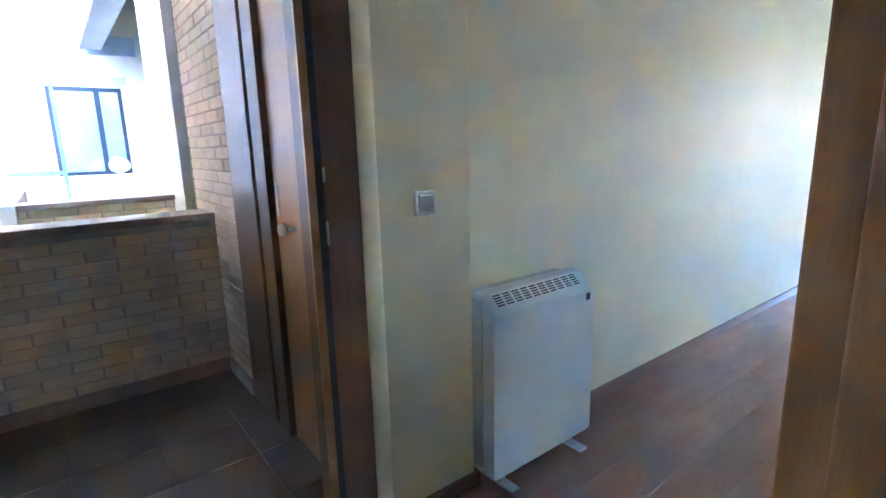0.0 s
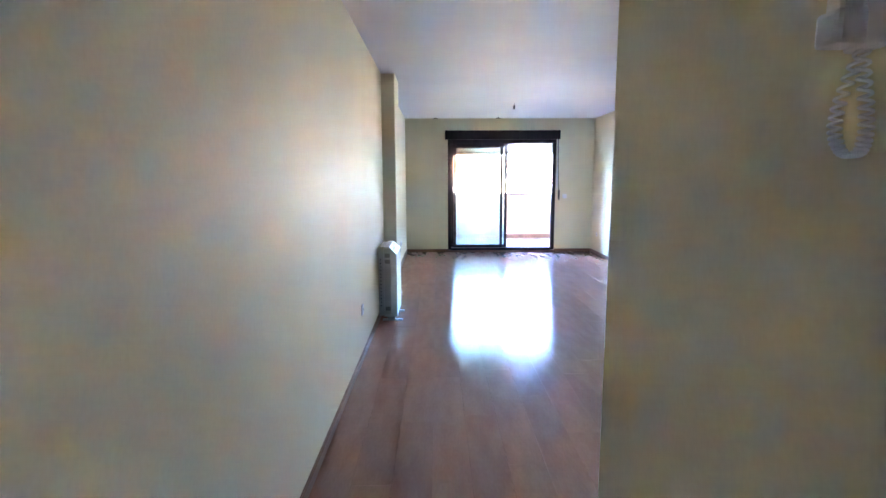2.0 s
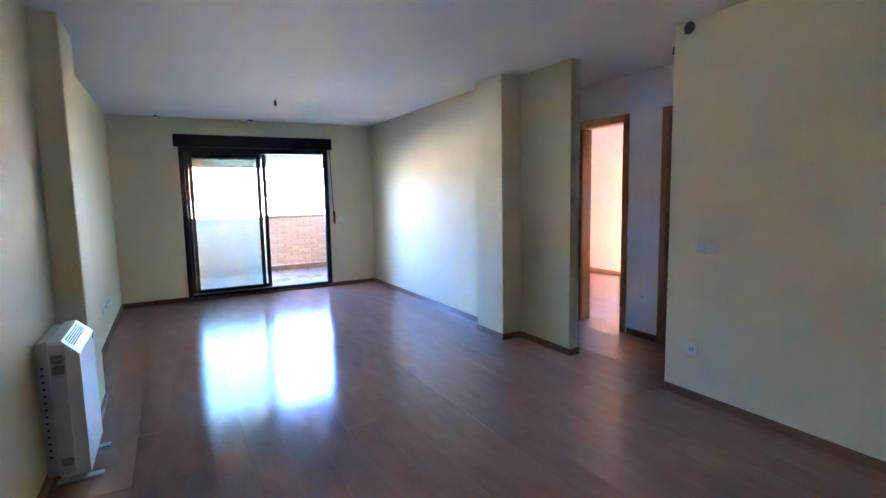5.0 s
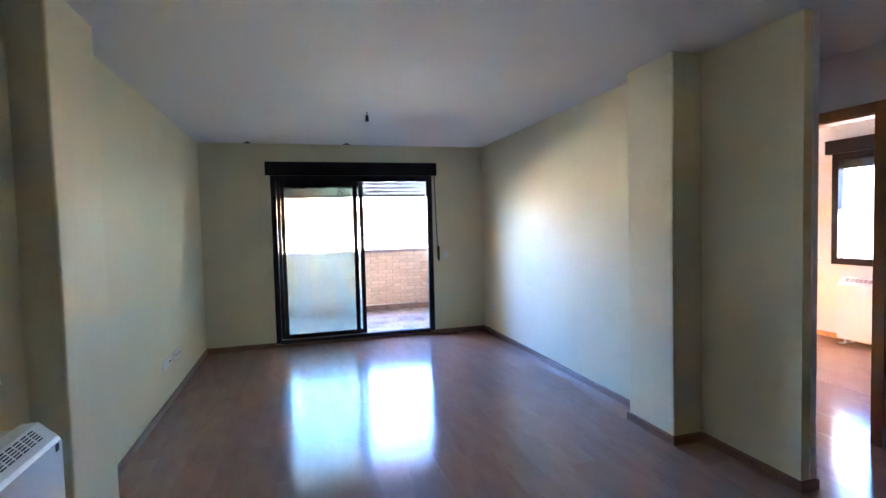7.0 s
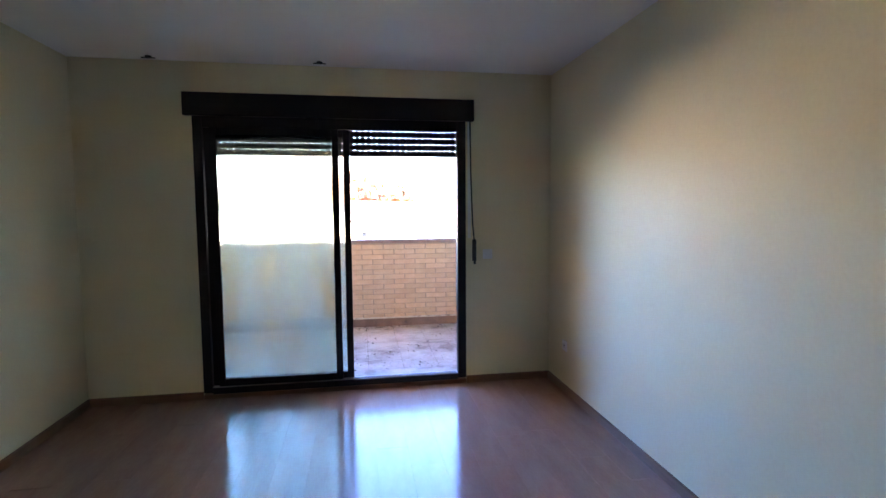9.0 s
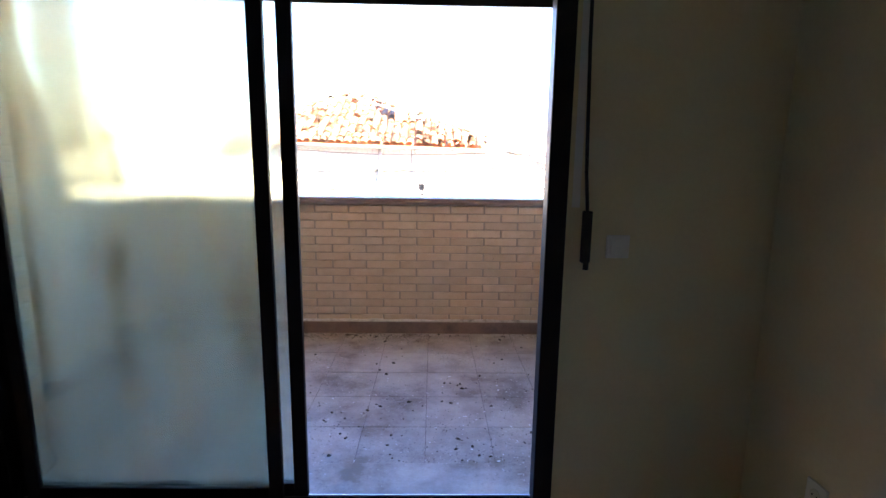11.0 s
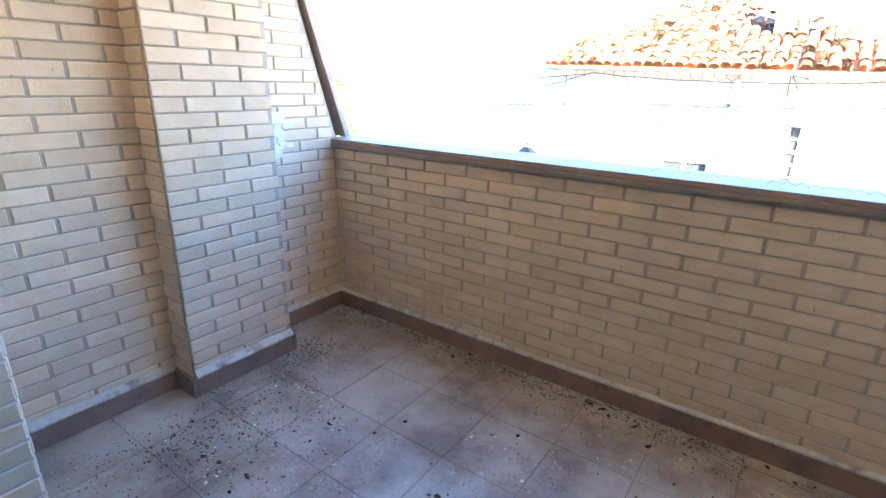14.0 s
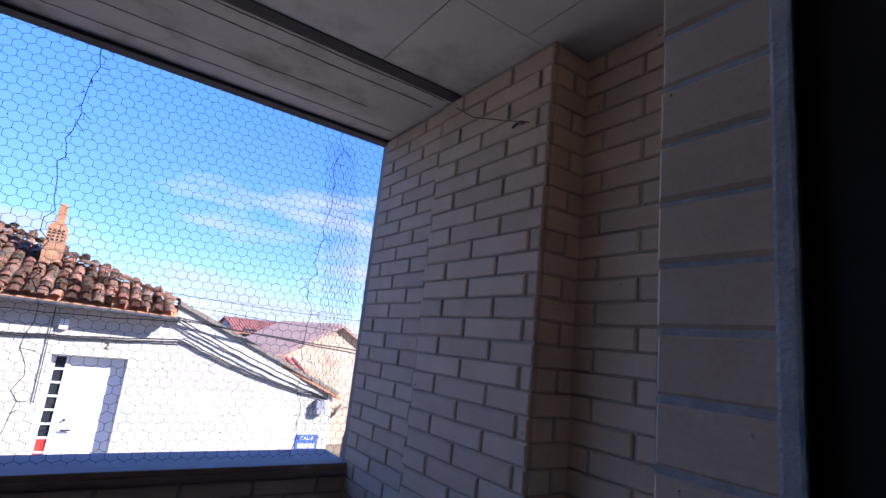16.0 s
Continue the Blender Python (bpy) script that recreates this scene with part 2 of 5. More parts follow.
M["wire"] = surface("galvanised_wire", (0.02, 0.02, 0.023), (0.045, 0.045, 0.05), 0.5, 30, 0.1)
M["limewash"] = surface("limewash", (0.47, 0.45, 0.385), (0.60, 0.58, 0.51), 0.9, 1.6, 0.8, 26, dirt=(0.36, 0.32, 0.26), dirt_at=(0.56, 0.76), dirt_scale=1.3)
M["roof_tile"] = surface("old_roof_tile", (0.34, 0.125, 0.07), (0.42, 0.23, 0.13), 0.9, 7, 0.8, 60, rnd=0.35, dirt=(0.15, 0.125, 0.07), dirt_at=(0.44, 0.58), dirt_scale=5)
M["cable"] = surface("black_cable", (0.015, 0.015, 0.016), (0.03, 0.03, 0.03), 0.6, 20, 0.05)
M["zinc"] = surface("zinc", (0.30, 0.31, 0.32), (0.42, 0.43, 0.44), 0.5, 8, 0.15, 60, metal=0.7)
M["chimney"] = surface("chimney_brick", (0.36, 0.15, 0.07), (0.45, 0.25, 0.12), 0.9, 6, 0.6, 60, rnd=0.25)
M["white_door"] = surface("white_lacquer", (0.78, 0.79, 0.80), (0.84, 0.84, 0.85), 0.35, 3, 0.05, 60)
# beige slats, with some of the window reveal's shade in the colour
M["blind"] = surface("shaded_beige_blind", (0.62, 0.54, 0.46), (0.72, 0.65, 0.57), 0.5, 5, 0.05, 60)
M["iron"] = surface("black_iron", (0.015, 0.017, 0.018), (0.03, 0.032, 0.033), 0.5, 12, 0.15)
M["red"] = surface("red_panel", (0.45, 0.03, 0.02), (0.55, 0.05, 0.03), 0.5, 6, 0.1)
M["blue"] = surface("blue_enamel", (0.05, 0.11, 0.32), (0.08, 0.15, 0.40), 0.35, 6, 0.05)
M["rubble"] = surface("rubble_wall", (0.40, 0.30, 0.19), (0.60, 0.50, 0.35), 0.95, 2.2, 0.9, 20, dirt=(0.34, 0.24, 0.17), dirt_at=(0.5, 0.7), dirt_scale=0.8)
M["ground"] = surface("dry_ground", (0.16, 0.13, 0.08), (0.24, 0.20, 0.13), 0.95, 0.05, 0.5, 2, dirt=(0.08, 0.11, 0.04), dirt_at=(0.45, 0.6), dirt_scale=0.02)
# paler than asphalt, so the unseen street reflects light up to the balcony
M["asphalt"] = surface("pale_bounce_street", (0.30, 0.29, 0.27), (0.40, 0.38, 0.35), 0.9, 3, 0.6, 90)
M["hill"] = surface("far_hill", (0.20, 0.20, 0.17), (0.30, 0.28, 0.22), 1.0, 0.01, 0.3, 0.2)
M["leaf"] = surface("leaf", (0.045, 0.10, 0.02), (0.10, 0.17, 0.04), 0.6, 3, 0.2, 20)
M["twig"] = surface("bare_twig", (0.12, 0.09, 0.07), (0.20, 0.16, 0.12), 0.9, 4, 0.3)
M["plaster"] = surface("exterior_plaster", (0.40, 0.39, 0.37), (0.48, 0.46, 0.44), 0.85, 1.5, 0.4, 50)
M["grey_blue"] = surface("blue_band", (0.22, 0.30, 0.46), (0.28, 0.36, 0.52), 0.6, 3, 0.1)
M["bag"] = surface("green_white_bag", (0.5, 0.7, 0.6), (0.8, 0.85, 0.82), 0.4, 14, 0.4)


def glass(name, haze=0.0, tint=(1, 1, 1)):
    """Clear glass with a film of dried dirt over it."""
    m = bpy.data.materials.new(name)
    m.use_nodes = True
    n, l = m.node_tree.nodes, m.node_tree.links
    n.clear()
    o = n.new("ShaderNodeOutputMaterial")
    tr, gl, df, tl = (n.new("ShaderNodeBsdf" + k) for k in ("Transparent", "Glossy", "Diffuse", "Translucent"))
    tr.inputs["Color"].default_value = (*tint, 1)
    gl.inputs["Roughness"].default_value = 0.02
    df.inputs["Color"].default_value = (0.46, 0.45, 0.38, 1)
    tl.inputs["Color"].default_value = (0.62, 0.60, 0.48, 1)
    fr = n.new("ShaderNodeFresnel")
    fr.inputs["IOR"].default_value = 1.45
    m1, m2, m3 = (n.new("ShaderNodeMixShader") for _ in range(3))
    l.new(fr.outputs[0], m1.inputs[0])
    l.new(tr.outputs[0], m1.inputs[1])
    l.new(gl.outputs[0], m1.inputs[2])
    if not haze:
        l.new(m1.outputs[0], o.inputs["Surface"])
        return m
    # a greasy film that blurs what lies behind, and a veil of dust with runs in it
    m2.inputs[0].default_value = 0.75
    l.new(df.outputs[0], m2.inputs[1])
    l.new(tl.outputs[0], m2.inputs[2])
    rf = n.new("ShaderNodeBsdfRefraction")
    rf.inputs["Roughness"].default_value, rf.inputs["IOR"].default_value = 0.13, 1.3
    rf.inputs["Color"].default_value = (*tint, 1)
    co = n.new("ShaderNodeTexCoord")

    def run(sx, sz, scale, lo, hi, a, c):
        ma = n.new("ShaderNodeMapping")
        ma.inputs["Scale"].default_value = (sx, 1, sz)
        t = n.new("ShaderNodeTexNoise")
        t.inputs["Scale"].default_value, t.inputs["Detail"].default_value, t.inputs["Roughness"].default_value = scale, 5, 0.55
        mr = n.new("ShaderNodeMapRange")
        mr.inputs["From Min"].default_value, mr.inputs["From Max"].default_value = lo, hi
        mr.inputs["To Min"].default_value, mr.inputs["To Max"].default_value = a, c
        l.new(co.outputs["Object"], ma.inputs["Vector"])
        l.new(ma.outputs[0], t.inputs["Vector"])
        l.new(t.outputs["Fac"], mr.inputs["Value"])
        return mr.outputs[0]

    blur, m4 = n.new("ShaderNodeMixShader"), n.new("ShaderNodeMixShader")
    l.new(run(2.0, 0.5, 1.3, 0.35, 0.55, 0.45, 0.95), blur.inputs[0])
    l.new(m1.outputs[0], blur.inputs[1])
    l.new(rf.outputs[0], blur.inputs[2])
    l.new(run(3.2, 0.7, 2.0, 0.34, 0.68, haze * 0.2, haze * 2.4), m3.inputs[0])
    l.new(blur.outputs[0], m3.inputs[1])
    l.new(m2.outputs[0], m3.inputs[2])
    l.new(m3.outputs[0], o.inputs["Surface"])
    return m


M["glass"] = glass("clear_glass")
M["dirty_glass"] = glass("dirty_glass", 0.085, (0.84, 0.87, 0.80))
M["dark_glass"] = surface("dark_window_glass", (0.02, 0.025, 0.03), (0.03, 0.035, 0.04), 0.05, 3, 0.0)
M["frosted"] = surface("frosted_glass", (0.16, 0.20, 0.24), (0.24, 0.29, 0.33), 0.2, 2, 0.05)


# ---- mesh helpers ----
def add_box(bm, x0, x1, y0, y1, z0, z1, bevel=0.0):
    r = bmesh.ops.create_cube(bm, size=1, matrix=Matrix.Translation(((x0 + x1) / 2, (y0 + y1) / 2, (z0 + z1) / 2)) @ Matrix.Diagonal((x1 - x0, y1 - y0, z1 - z0, 1)))
    if bevel:
        es = {e for v in r["verts"] for e in v.link_edges}
        bmesh.ops.bevel(bm, geom=list(es), offset=bevel, segments=2, profile=0.6, affect="EDGES")


def add_cyl(bm, p, q, r, seg=12, r2=None):
    p, q = Vector(p), Vector(q)
    d = q - p
    m = Matrix.Translation((p + q) / 2) @ d.to_track_quat("Z", "Y").to_matrix().to_4x4()
    bmesh.ops.create_cone(bm, cap_ends=True, segments=seg, radius1=r, radius2=r if r2 is None else r2, depth=d.length, matrix=m)


def add_prism(bm, pts, axis, a, b):
    """A closed outline, pushed from a to b along an axis (x: points are y,z; y: x,z; z: x,y)."""
    def at(p, c):
        return {"x": (c, p[0], p[1]), "y": (p[0], c, p[1]), "z": (p[0], p[1], c)}[axis]
    lo = [bm.verts.new(at(p, a)) for p in pts]
    hi = [bm.verts.new(at(p, b)) for p in pts]
    n = len(pts)
    bm.faces.new(lo)
    bm.faces.new(hi[::-1])
    for i in range(n):
        bm.faces.new((lo[i], hi[i], hi[(i + 1) % n], lo[(i + 1) % n]))
    bmesh.ops.recalc_face_normals(bm, faces=bm.faces[:])


def done(bm, name, mat, parent=None, smooth=False, where=None):
    me = bpy.data.meshes.new(name)
    bm.to_mesh(me)
    bm.free()
    me.materials.append(mat)
    if smooth:
        for p in me.polygons:
            p.use_smooth = True
    ob = new(name, me)
    ob.parent = parent
    if where is not None:
        ob.matrix_basis = where
    return ob


def boxes(name, mat, rows, parent=None, bevel=0.0):
    bm = bmesh.new()
    for r in rows:
        add_box(bm, *r, bevel)
    return done(bm, name, mat, parent)


def each(name, mat, rows, parent, bevel=0.0):
    return [boxes(name, mat, [r], parent, bevel) for r in rows]


def structure(name, mat, rows, label, category, bevel=0.0):
    return tagged(boxes(name, mat, rows, None, bevel), label, category, kind="structure")


def empty(name, label, category, group="", kind="", where=None):
    ob = new(name)
    if where is not None:
        ob.matrix_basis = where
    return tagged(ob, label, category, group, kind)


def tube(name, pts, r, mat, parent=None, res=3):
    cu = bpy.data.curves.new(name, "CURVE")
    cu.dimensions, cu.bevel_depth, cu.bevel_resolution = "3D", r, res
    sp = cu.splines.new("POLY")
    sp.points.add(len(pts) - 1)
    for p, c in zip(sp.points, pts):
        p.co = (*c, 1)
    cu.materials.append(mat)
    ob = new(name, cu)
    ob.parent = parent
    return ob


def sag(p, q, drop, n=14, wob=0.0):
    p, q = Vector(p), Vector(q)
    return [p.lerp(q, i / n) + Vector((0, 0, -4 * drop * (i / n) * (1 - i / n) + wob * math.sin(i * 2.3))) for i in range(n + 1)]


# ---- the flat: floor base, walls, ceilings ----
H, FZ = 2.525, -0.045                  # ceiling, floor (the balcony door stands on a low kerb)
WB = FZ - 0.02                         # foot of the walls, under the floor
XL, XR, XC = 0.165, 3.802, 1.405       # left wall, right wall, corridor's right wall
structure("floor_base", M["skirting"], [(-0.05, 8.0, -10.37, 0.0, -0.30, FZ - 0.012)], "concrete base under the laminate floor", "floor")
structure("ceiling", M["ceiling"], [(-0.05, 7.75, -10.37, 0.3, H, H + 0.3)], "smooth white painted plaster ceiling", "ceiling")


def post_outline(x0, x1, y0, y1, r, corners):
    """A plan outline whose named corners (ne, nw, se, sw) are rounded."""
    pts = []
    for key, cx, cy, a0 in (("se", x1, y0, -90), ("ne", x1, y1, 0), ("nw", x0, y1, 90), ("sw", x0, y0, 180)):
        if key not in corners:
            pts.append((cx, cy))
            continue
        ox, oy = cx + (-r if cx == x1 else r), cy + (-r if cy == y1 else r)
        pts += [(ox + r * math.cos(radians(a0 + k * 22.5)), oy + r * math.sin(radians(a0 + k * 22.5))) for k in range(5)]
    return pts


def wall_with_posts(name, rows, posts, label):
    b = bmesh.new()
    for r in rows:
        add_box(b, *r)
    for x0, x1, y0, y1, rad, corners in posts:
        add_prism(b, post_outline(x0, x1, y0, y1, rad, corners), "z", WB, H)
    return tagged(done(b, name, M["wall"]), label, "wall", kind="structure")


wall_with_posts("wall_left", [(-0.05, XL, -9.79, 0.0, WB, H)], [(XL - 0.05, 0.312, -4.115, -3.585, 0.012, ("se", "ne")), (-0.05, 0.268, -10.22, -9.785, 0.014, ("ne",))],
                "cream painted plaster wall with a shallow pillar")
structure("wall_window", M["wall"], [(-0.05, 0.98, 0.0, 0.068, WB, H), (3.07, 4.0, 0.0, 0.068, WB, H), (0.98, 3.07, 0.0, 0.068, 2.27, H),
          (-0.05, 0.93, 0.068, 0.14, WB, H), (3.12, 4.0, 0.068, 0.14, WB, H), (0.93, 3.12, 0.068, 0.14, 2.27, H)],
          "cream painted wall round the balcony door", "wall")
structure("door_kerb", M["skirting"], [(0.98, 3.07, -0.003, 0.066, WB, -0.013)], "low brown kerb under the balcony door", "kerb", 0.002)
wall_with_posts("wall_right", [(XR, 3.93, -3.46, 0.0, WB, H), (3.868, 3.93, -4.62, -3.925, WB, H)], [(3.642, 3.93, -3.925, -3.46, 0.012, ("sw", "nw"))],
                "cream painted plaster wall with a shallow column")
structure("wall_hall_side", M["wall_white"], [(3.932, 3.97, -4.622, 0.0, WB, H)], "white painted hall side of the partition", "wall")
wall_with_posts("wall_switches", [], [(3.93, 4.05, -8.055, -5.553, 0.012, ("nw", "ne"))], "cream painted wall with switches")
structure("wall_return", M["wall"], [(XC + 0.12, 3.93, -8.055, -7.935, WB, H)], "cream painted return wall of the living room", "wall")
wall_with_posts("wall_corridor", [], [(XC, XC + 0.12, -10.22, -7.935, 0.012, ("nw",))], "cream painted corridor wall with the door phone")
structure("wall_entry", M["wall"], [(1.60, 2.6, -10.37, -10.22, WB, H), (0.25, 1.60, -10.37, -10.22, 2.11, H), (-0.05, 0.25, -10.24, -10.22, WB, H)],
          "painted wall round the entrance door", "wall")
# hall, bedroom and dark room
structure("wall_hall", M["wall_white"], [(4.85, 4.95, -3.74, 0.0, WB, H), (4.85, 4.95, -4.83, -4.35, WB, H), (4.85, 4.95, -5.9, -5.57, WB, H),
          (4.85, 4.95, -4.35, -3.74, 2.11, H), (4.85, 4.95, -5.57, -4.83, 2.11, H)], "white painted hall wall with two doorways", "wall")
structure("wall_hall_end", M["wall_white"], [(4.05, 4.85, -5.9, -5.8, WB, H), (3.97, 4.85, -2.6, -2.5, WB, H)], "plain white end wall of the hall", "wall")
structure("wall_bedroom", M["wall_ivory"], [(7.55, 7.75, -4.5, -3.35, WB, H), (7.55, 7.75, -2.12, -0.6, WB, H), (7.55, 7.75, -3.35, -2.12, WB, 0.86),
          (7.55, 7.75, -3.35, -2.12, 2.3, H), (4.95, 7.55, -4.6, -4.5, WB, H), (4.95, 7.55, -0.6, -0.5, WB, H)], "white painted bedroom walls round a window", "wall")
structure("wall_dark_room", M["wall_white"], [(4.85, 4.95, -6.6, -5.9, WB, H), (4.95, 6.4, -6.6, -6.5, WB, H), (6.3, 6.4, -6.5, -4.6, WB, H)], "plain wall of the unlit room", "wall")


# ---- skirting boards ----
def skirting(name, runs, h=0.06, d=0.013, mat="skirting", label="brown wooden skirting board along the wall"):
    """Runs of (x0, y0, x1, y1, side) where side is the way the board faces."""
    bm = bmesh.new()
    for x0, y0, x1, y1, (sx, sy) in runs:
        a, b = sorted((x0, x1)), sorted((y0, y1))
        if sx:
            o = sorted((x0, x0 + sx * d))
            add_box(bm, o[0], o[1], b[0], b[1], FZ, FZ + h - 0.006)
            o = sorted((x0, x0 + sx * d * 0.55))
            add_box(bm, o[0], o[1], b[0], b[1], FZ + h - 0.006, FZ + h)
        else:
            o = sorted((y0, y0 + sy * d))
            add_box(bm, a[0], a[1], o[0], o[1], FZ, FZ + h - 0.006)
            o = sorted((y0, y0 + sy * d * 0.55))
            add_box(bm, a[0], a[1], o[0], o[1], FZ + h - 0.006, FZ + h)
    return tagged(done(bm, name, M[mat]), label, "skirting", kind="structure")


E_, W_, N_, S_ = (1, 0), (-1, 0), (0, 1), (0, -1)
skirting("baseboard", [(XL, -9.785, XL, -4.115, E_), (XL, -4.115, 0.325, -4.115, S_), (0.312, -4.115, 0.312, -3.585, E_), (XL, -3.585, 0.325, -3.585, N_), (XL, -3.572, XL, 0, E_),
                       (0.268, -10.15, 0.268, -9.785, E_), (XL, -9.785, 0.281, -9.785, N_),
                       (XL, 0, 0.98, 0, S_), (3.07, 0, XR, 0, S_), (XR, -3.46, XR, -0.013, W_), (3.629, -3.46, XR, -3.46, N_), (3.642, -3.925, 3.642, -3.46, W_),
                       (3.629, -3.925, 3.855, -3.925, S_), (3.868, -4.62, 3.868, -3.938, W_), (3.855, -4.622, 3.983, -4.622, S_),
                       (3.93, -7.935, 3.93, -5.553, W_), (3.917, -5.553, 4.05, -5.553, N_), (XC, -7.935, 3.93, -7.935, N_), (XC, -10.2, XC, -7.922, W_),
                       (4.85, -4.78, 4.85, -4.41, W_), (4.85, -3.68, 4.85, -2.6, W_), (3.97, -4.622, 3.97, -2.6, E_), (4.85, -5.8, 4.85, -5.63, W_),
                       ])
skirting("baseboard_bedroom", [(7.55, -4.5, 7.55, -1.2, W_), (4.95, -4.5, 7.537, -4.5, N_)], mat="light_wood", label="light wooden skirting board in the bedroom")


# ---- bricks ----
BRICK = {}


def brick_mesh(w, h, d):
    key = (round(w, 3), round(h, 3), round(d, 3))
    if key not in BRICK:
        bm = bmesh.new()
        c = 0.004
        f = [bm.verts.new(p) for p in ((c, 0, c), (w - c, 0, c), (w - c, 0, h - c), (c, 0, h - c))]
        e = [bm.verts.new(p) for p in ((0, c, 0), (w, c, 0), (w, c, h), (0, c, h))]
        g = [bm.verts.new(p) for p in ((0, d, 0), (w, d, 0), (w, d, h), (0, d, h))]
        bm.faces.new(f)
        for a, b in ((f, e), (e, g)):
            for i in range(4):
                bm.faces.new((a[i], b[i], b[(i + 1) % 4], a[(i + 1) % 4]))
        bmesh.ops.recalc_face_normals(bm, faces=bm.faces[:])
        me = bpy.data.meshes.new("brick")
        bm.to_mesh(me)
        bm.free()
        me.materials.append(M["brick"])
        BRICK[key] = me
    return BRICK[key]


PITCH, COURSE, JOINT, GAP, DEPTH = 0.26, 0.0617, 0.0052, 0.0115, 0.02


def brick_face(parent, origin, turn, width, height, offset=0.0, seed=0, z_from=0.0, z_to=99.0, joined=False):
    """Bricks in running bond on a face: origin at its lower left as seen from in front, turn 0 faces -y, 90 faces +x, -90 faces -x, 180 faces +y."""
    rnd = random.Random(seed)
    base = Matrix.Translation(origin) @ Matrix.Rotation(radians(turn), 4, "Z")
    k = 0
    vs, fs = [], []
    while (k + 1) * COURSE <= height + 0.02:
        z = k * COURSE
        h = min(COURSE - JOINT, height - z)
        x = -((offset + (k % 2) * 0.5) % 1.0) * PITCH
        while x < width - 0.004 and h > 0.01:
            a, b = max(0, x), min(width, x + PITCH - GAP)
            if b - a > 0.02 and z_from <= z <= z_to:
                at = base @ Matrix.Translation((a, -0.008 + rnd.uniform(-0.0015, 0.0015), z))
                if joined:
                    me_ = brick_mesh(b - a, h, DEPTH)
                    fs += [[len(vs) + i for i in p.vertices] for p in me_.polygons]
                    vs += [at @ v.co for v in me_.vertices]
                else:
                    ob = new("brick", brick_mesh(b - a, h, DEPTH))
                    ob.parent = parent
                    ob.matrix_basis = at
            x += PITCH
        k += 1
    if joined:
        me_ = bpy.data.meshes.new("far_bricks")
        me_.from_pydata(vs, [], fs)
        me_.materials.append(M["brick"])
        ob = new("far_bricks", me_)
        ob.parent = parent
        tagged(ob, kind="stuff")


# ---- the balcony ----
ZB, YP, YO = -0.02, 2.115, 0.285        # floor, parapet's inner face, outer face of the house wall
XBL, XBP, XBN = 0.228, 0.467, 0.318   # left side: far part, pilaster, near part
XRF, XRP, XRN = 3.648, 3.575, 3.72    # right side: far part, pilaster, near part
TOP = 1.01                            # brickwork of the parapet
CEIL = 2.49
mort = 0.0                            # the mortar face
structure("balcony_base", M["grout"], [(-0.3, 4.3, 0.12, 2.45, -0.30, ZB - 0.004)], "mortar bed under the balcony tiles", "floor")
parapet = structure("wall_parapet", M["mortar"], [(-0.2, 4.1, YP, YP + 0.22, ZB, TOP)], "cream brick balcony parapet", "parapet")
left_far = structure("wall_balcony_left", M["mortar"], [(-0.1, XBL, 1.52, YP, ZB, 1.06)], "cream brick side wall of the balcony", "wall")
left_pil = structure("pilaster_left", M["mortar"], [(-0.1, XBP, 0.985, 1.52, ZB, CEIL)], "cream brick pilaster on the balcony", "pilaster")
left_near = structure("wall_balcony_left_near", M["mortar"], [(-0.1, XBN, YO, 0.985, ZB, CEIL)], "cream brick side wall of the balcony", "wall")
right_far = structure("wall_balcony_right", M["mortar"], [(XRF, 4.1, 1.52, YP + 0.05, ZB, 2.62)], "cream brick side wall of the balcony", "wall")
right_pil = structure("pilaster_right", M["mortar"], [(XRP, 4.1, 0.95, 1.52, ZB, CEIL)], "cream brick pilaster on the balcony", "pilaster")
right_near = structure("wall_balcony_right_near", M["mortar"], [(XRN, 4.1, YO, 0.95, ZB, CEIL)], "cream brick side wall of the balcony", "wall")
house_wall = structure("wall_outer", M["mortar_grey"], [(-0.1, 0.93, 0.14, 0.172, ZB, CEIL + 0.3), (3.12, 4.1, 0.14, 0.172, ZB, CEIL + 0.3), (0.93, 3.12, 0.14, 0.172, 2.27, CEIL + 0.3),
                       (-0.1, 0.98, 0.172, YO, ZB, CEIL + 0.3), (3.07, 4.1, 0.172, YO, ZB, CEIL + 0.3), (0.98, 3.07, 0.172, YO, 2.27, CEIL + 0.3)],
                       "cream brick outer wall round the balcony door", "wall")
# sloping end of the left wing wall, with its coping
bm = bmesh.new()
add_prism(bm, [(1.52, 1.06), (2.13, 1.06), (1.80, 2.10), (1.66, 2.16), (1.52, 2.16)], "x", -0.05, XBL)
wing = tagged(done(bm, "wall_wing", M["mortar"]), "cream brick wing wall with a sloping end", "wall", kind="structure")
bm = bmesh.new()
add_prism(bm, [(2.185, 1.06), (2.225, 1.06), (1.855, 2.16), (1.70, 2.225), (1.52, 2.225), (1.52, 2.165), (1.68, 2.165), (1.81, 2.10)], "x", -0.09, XBL + 0.03)
tagged(done(bm, "trim_wing_coping", M["coping"]), "brown glazed coping on the sloping wing wall", "coping", kind="structure")
structure("trim_parapet_coping", M["coping"], [(0.19, XRF, YP - 0.035, YP + 0.25, TOP, TOP + 0.022), (0.19, XRF, YP - 0.03, YP + 0.245, TOP + 0.022, TOP + 0.045)],
          "brown ceramic coping on the parapet", "coping", 0.004)


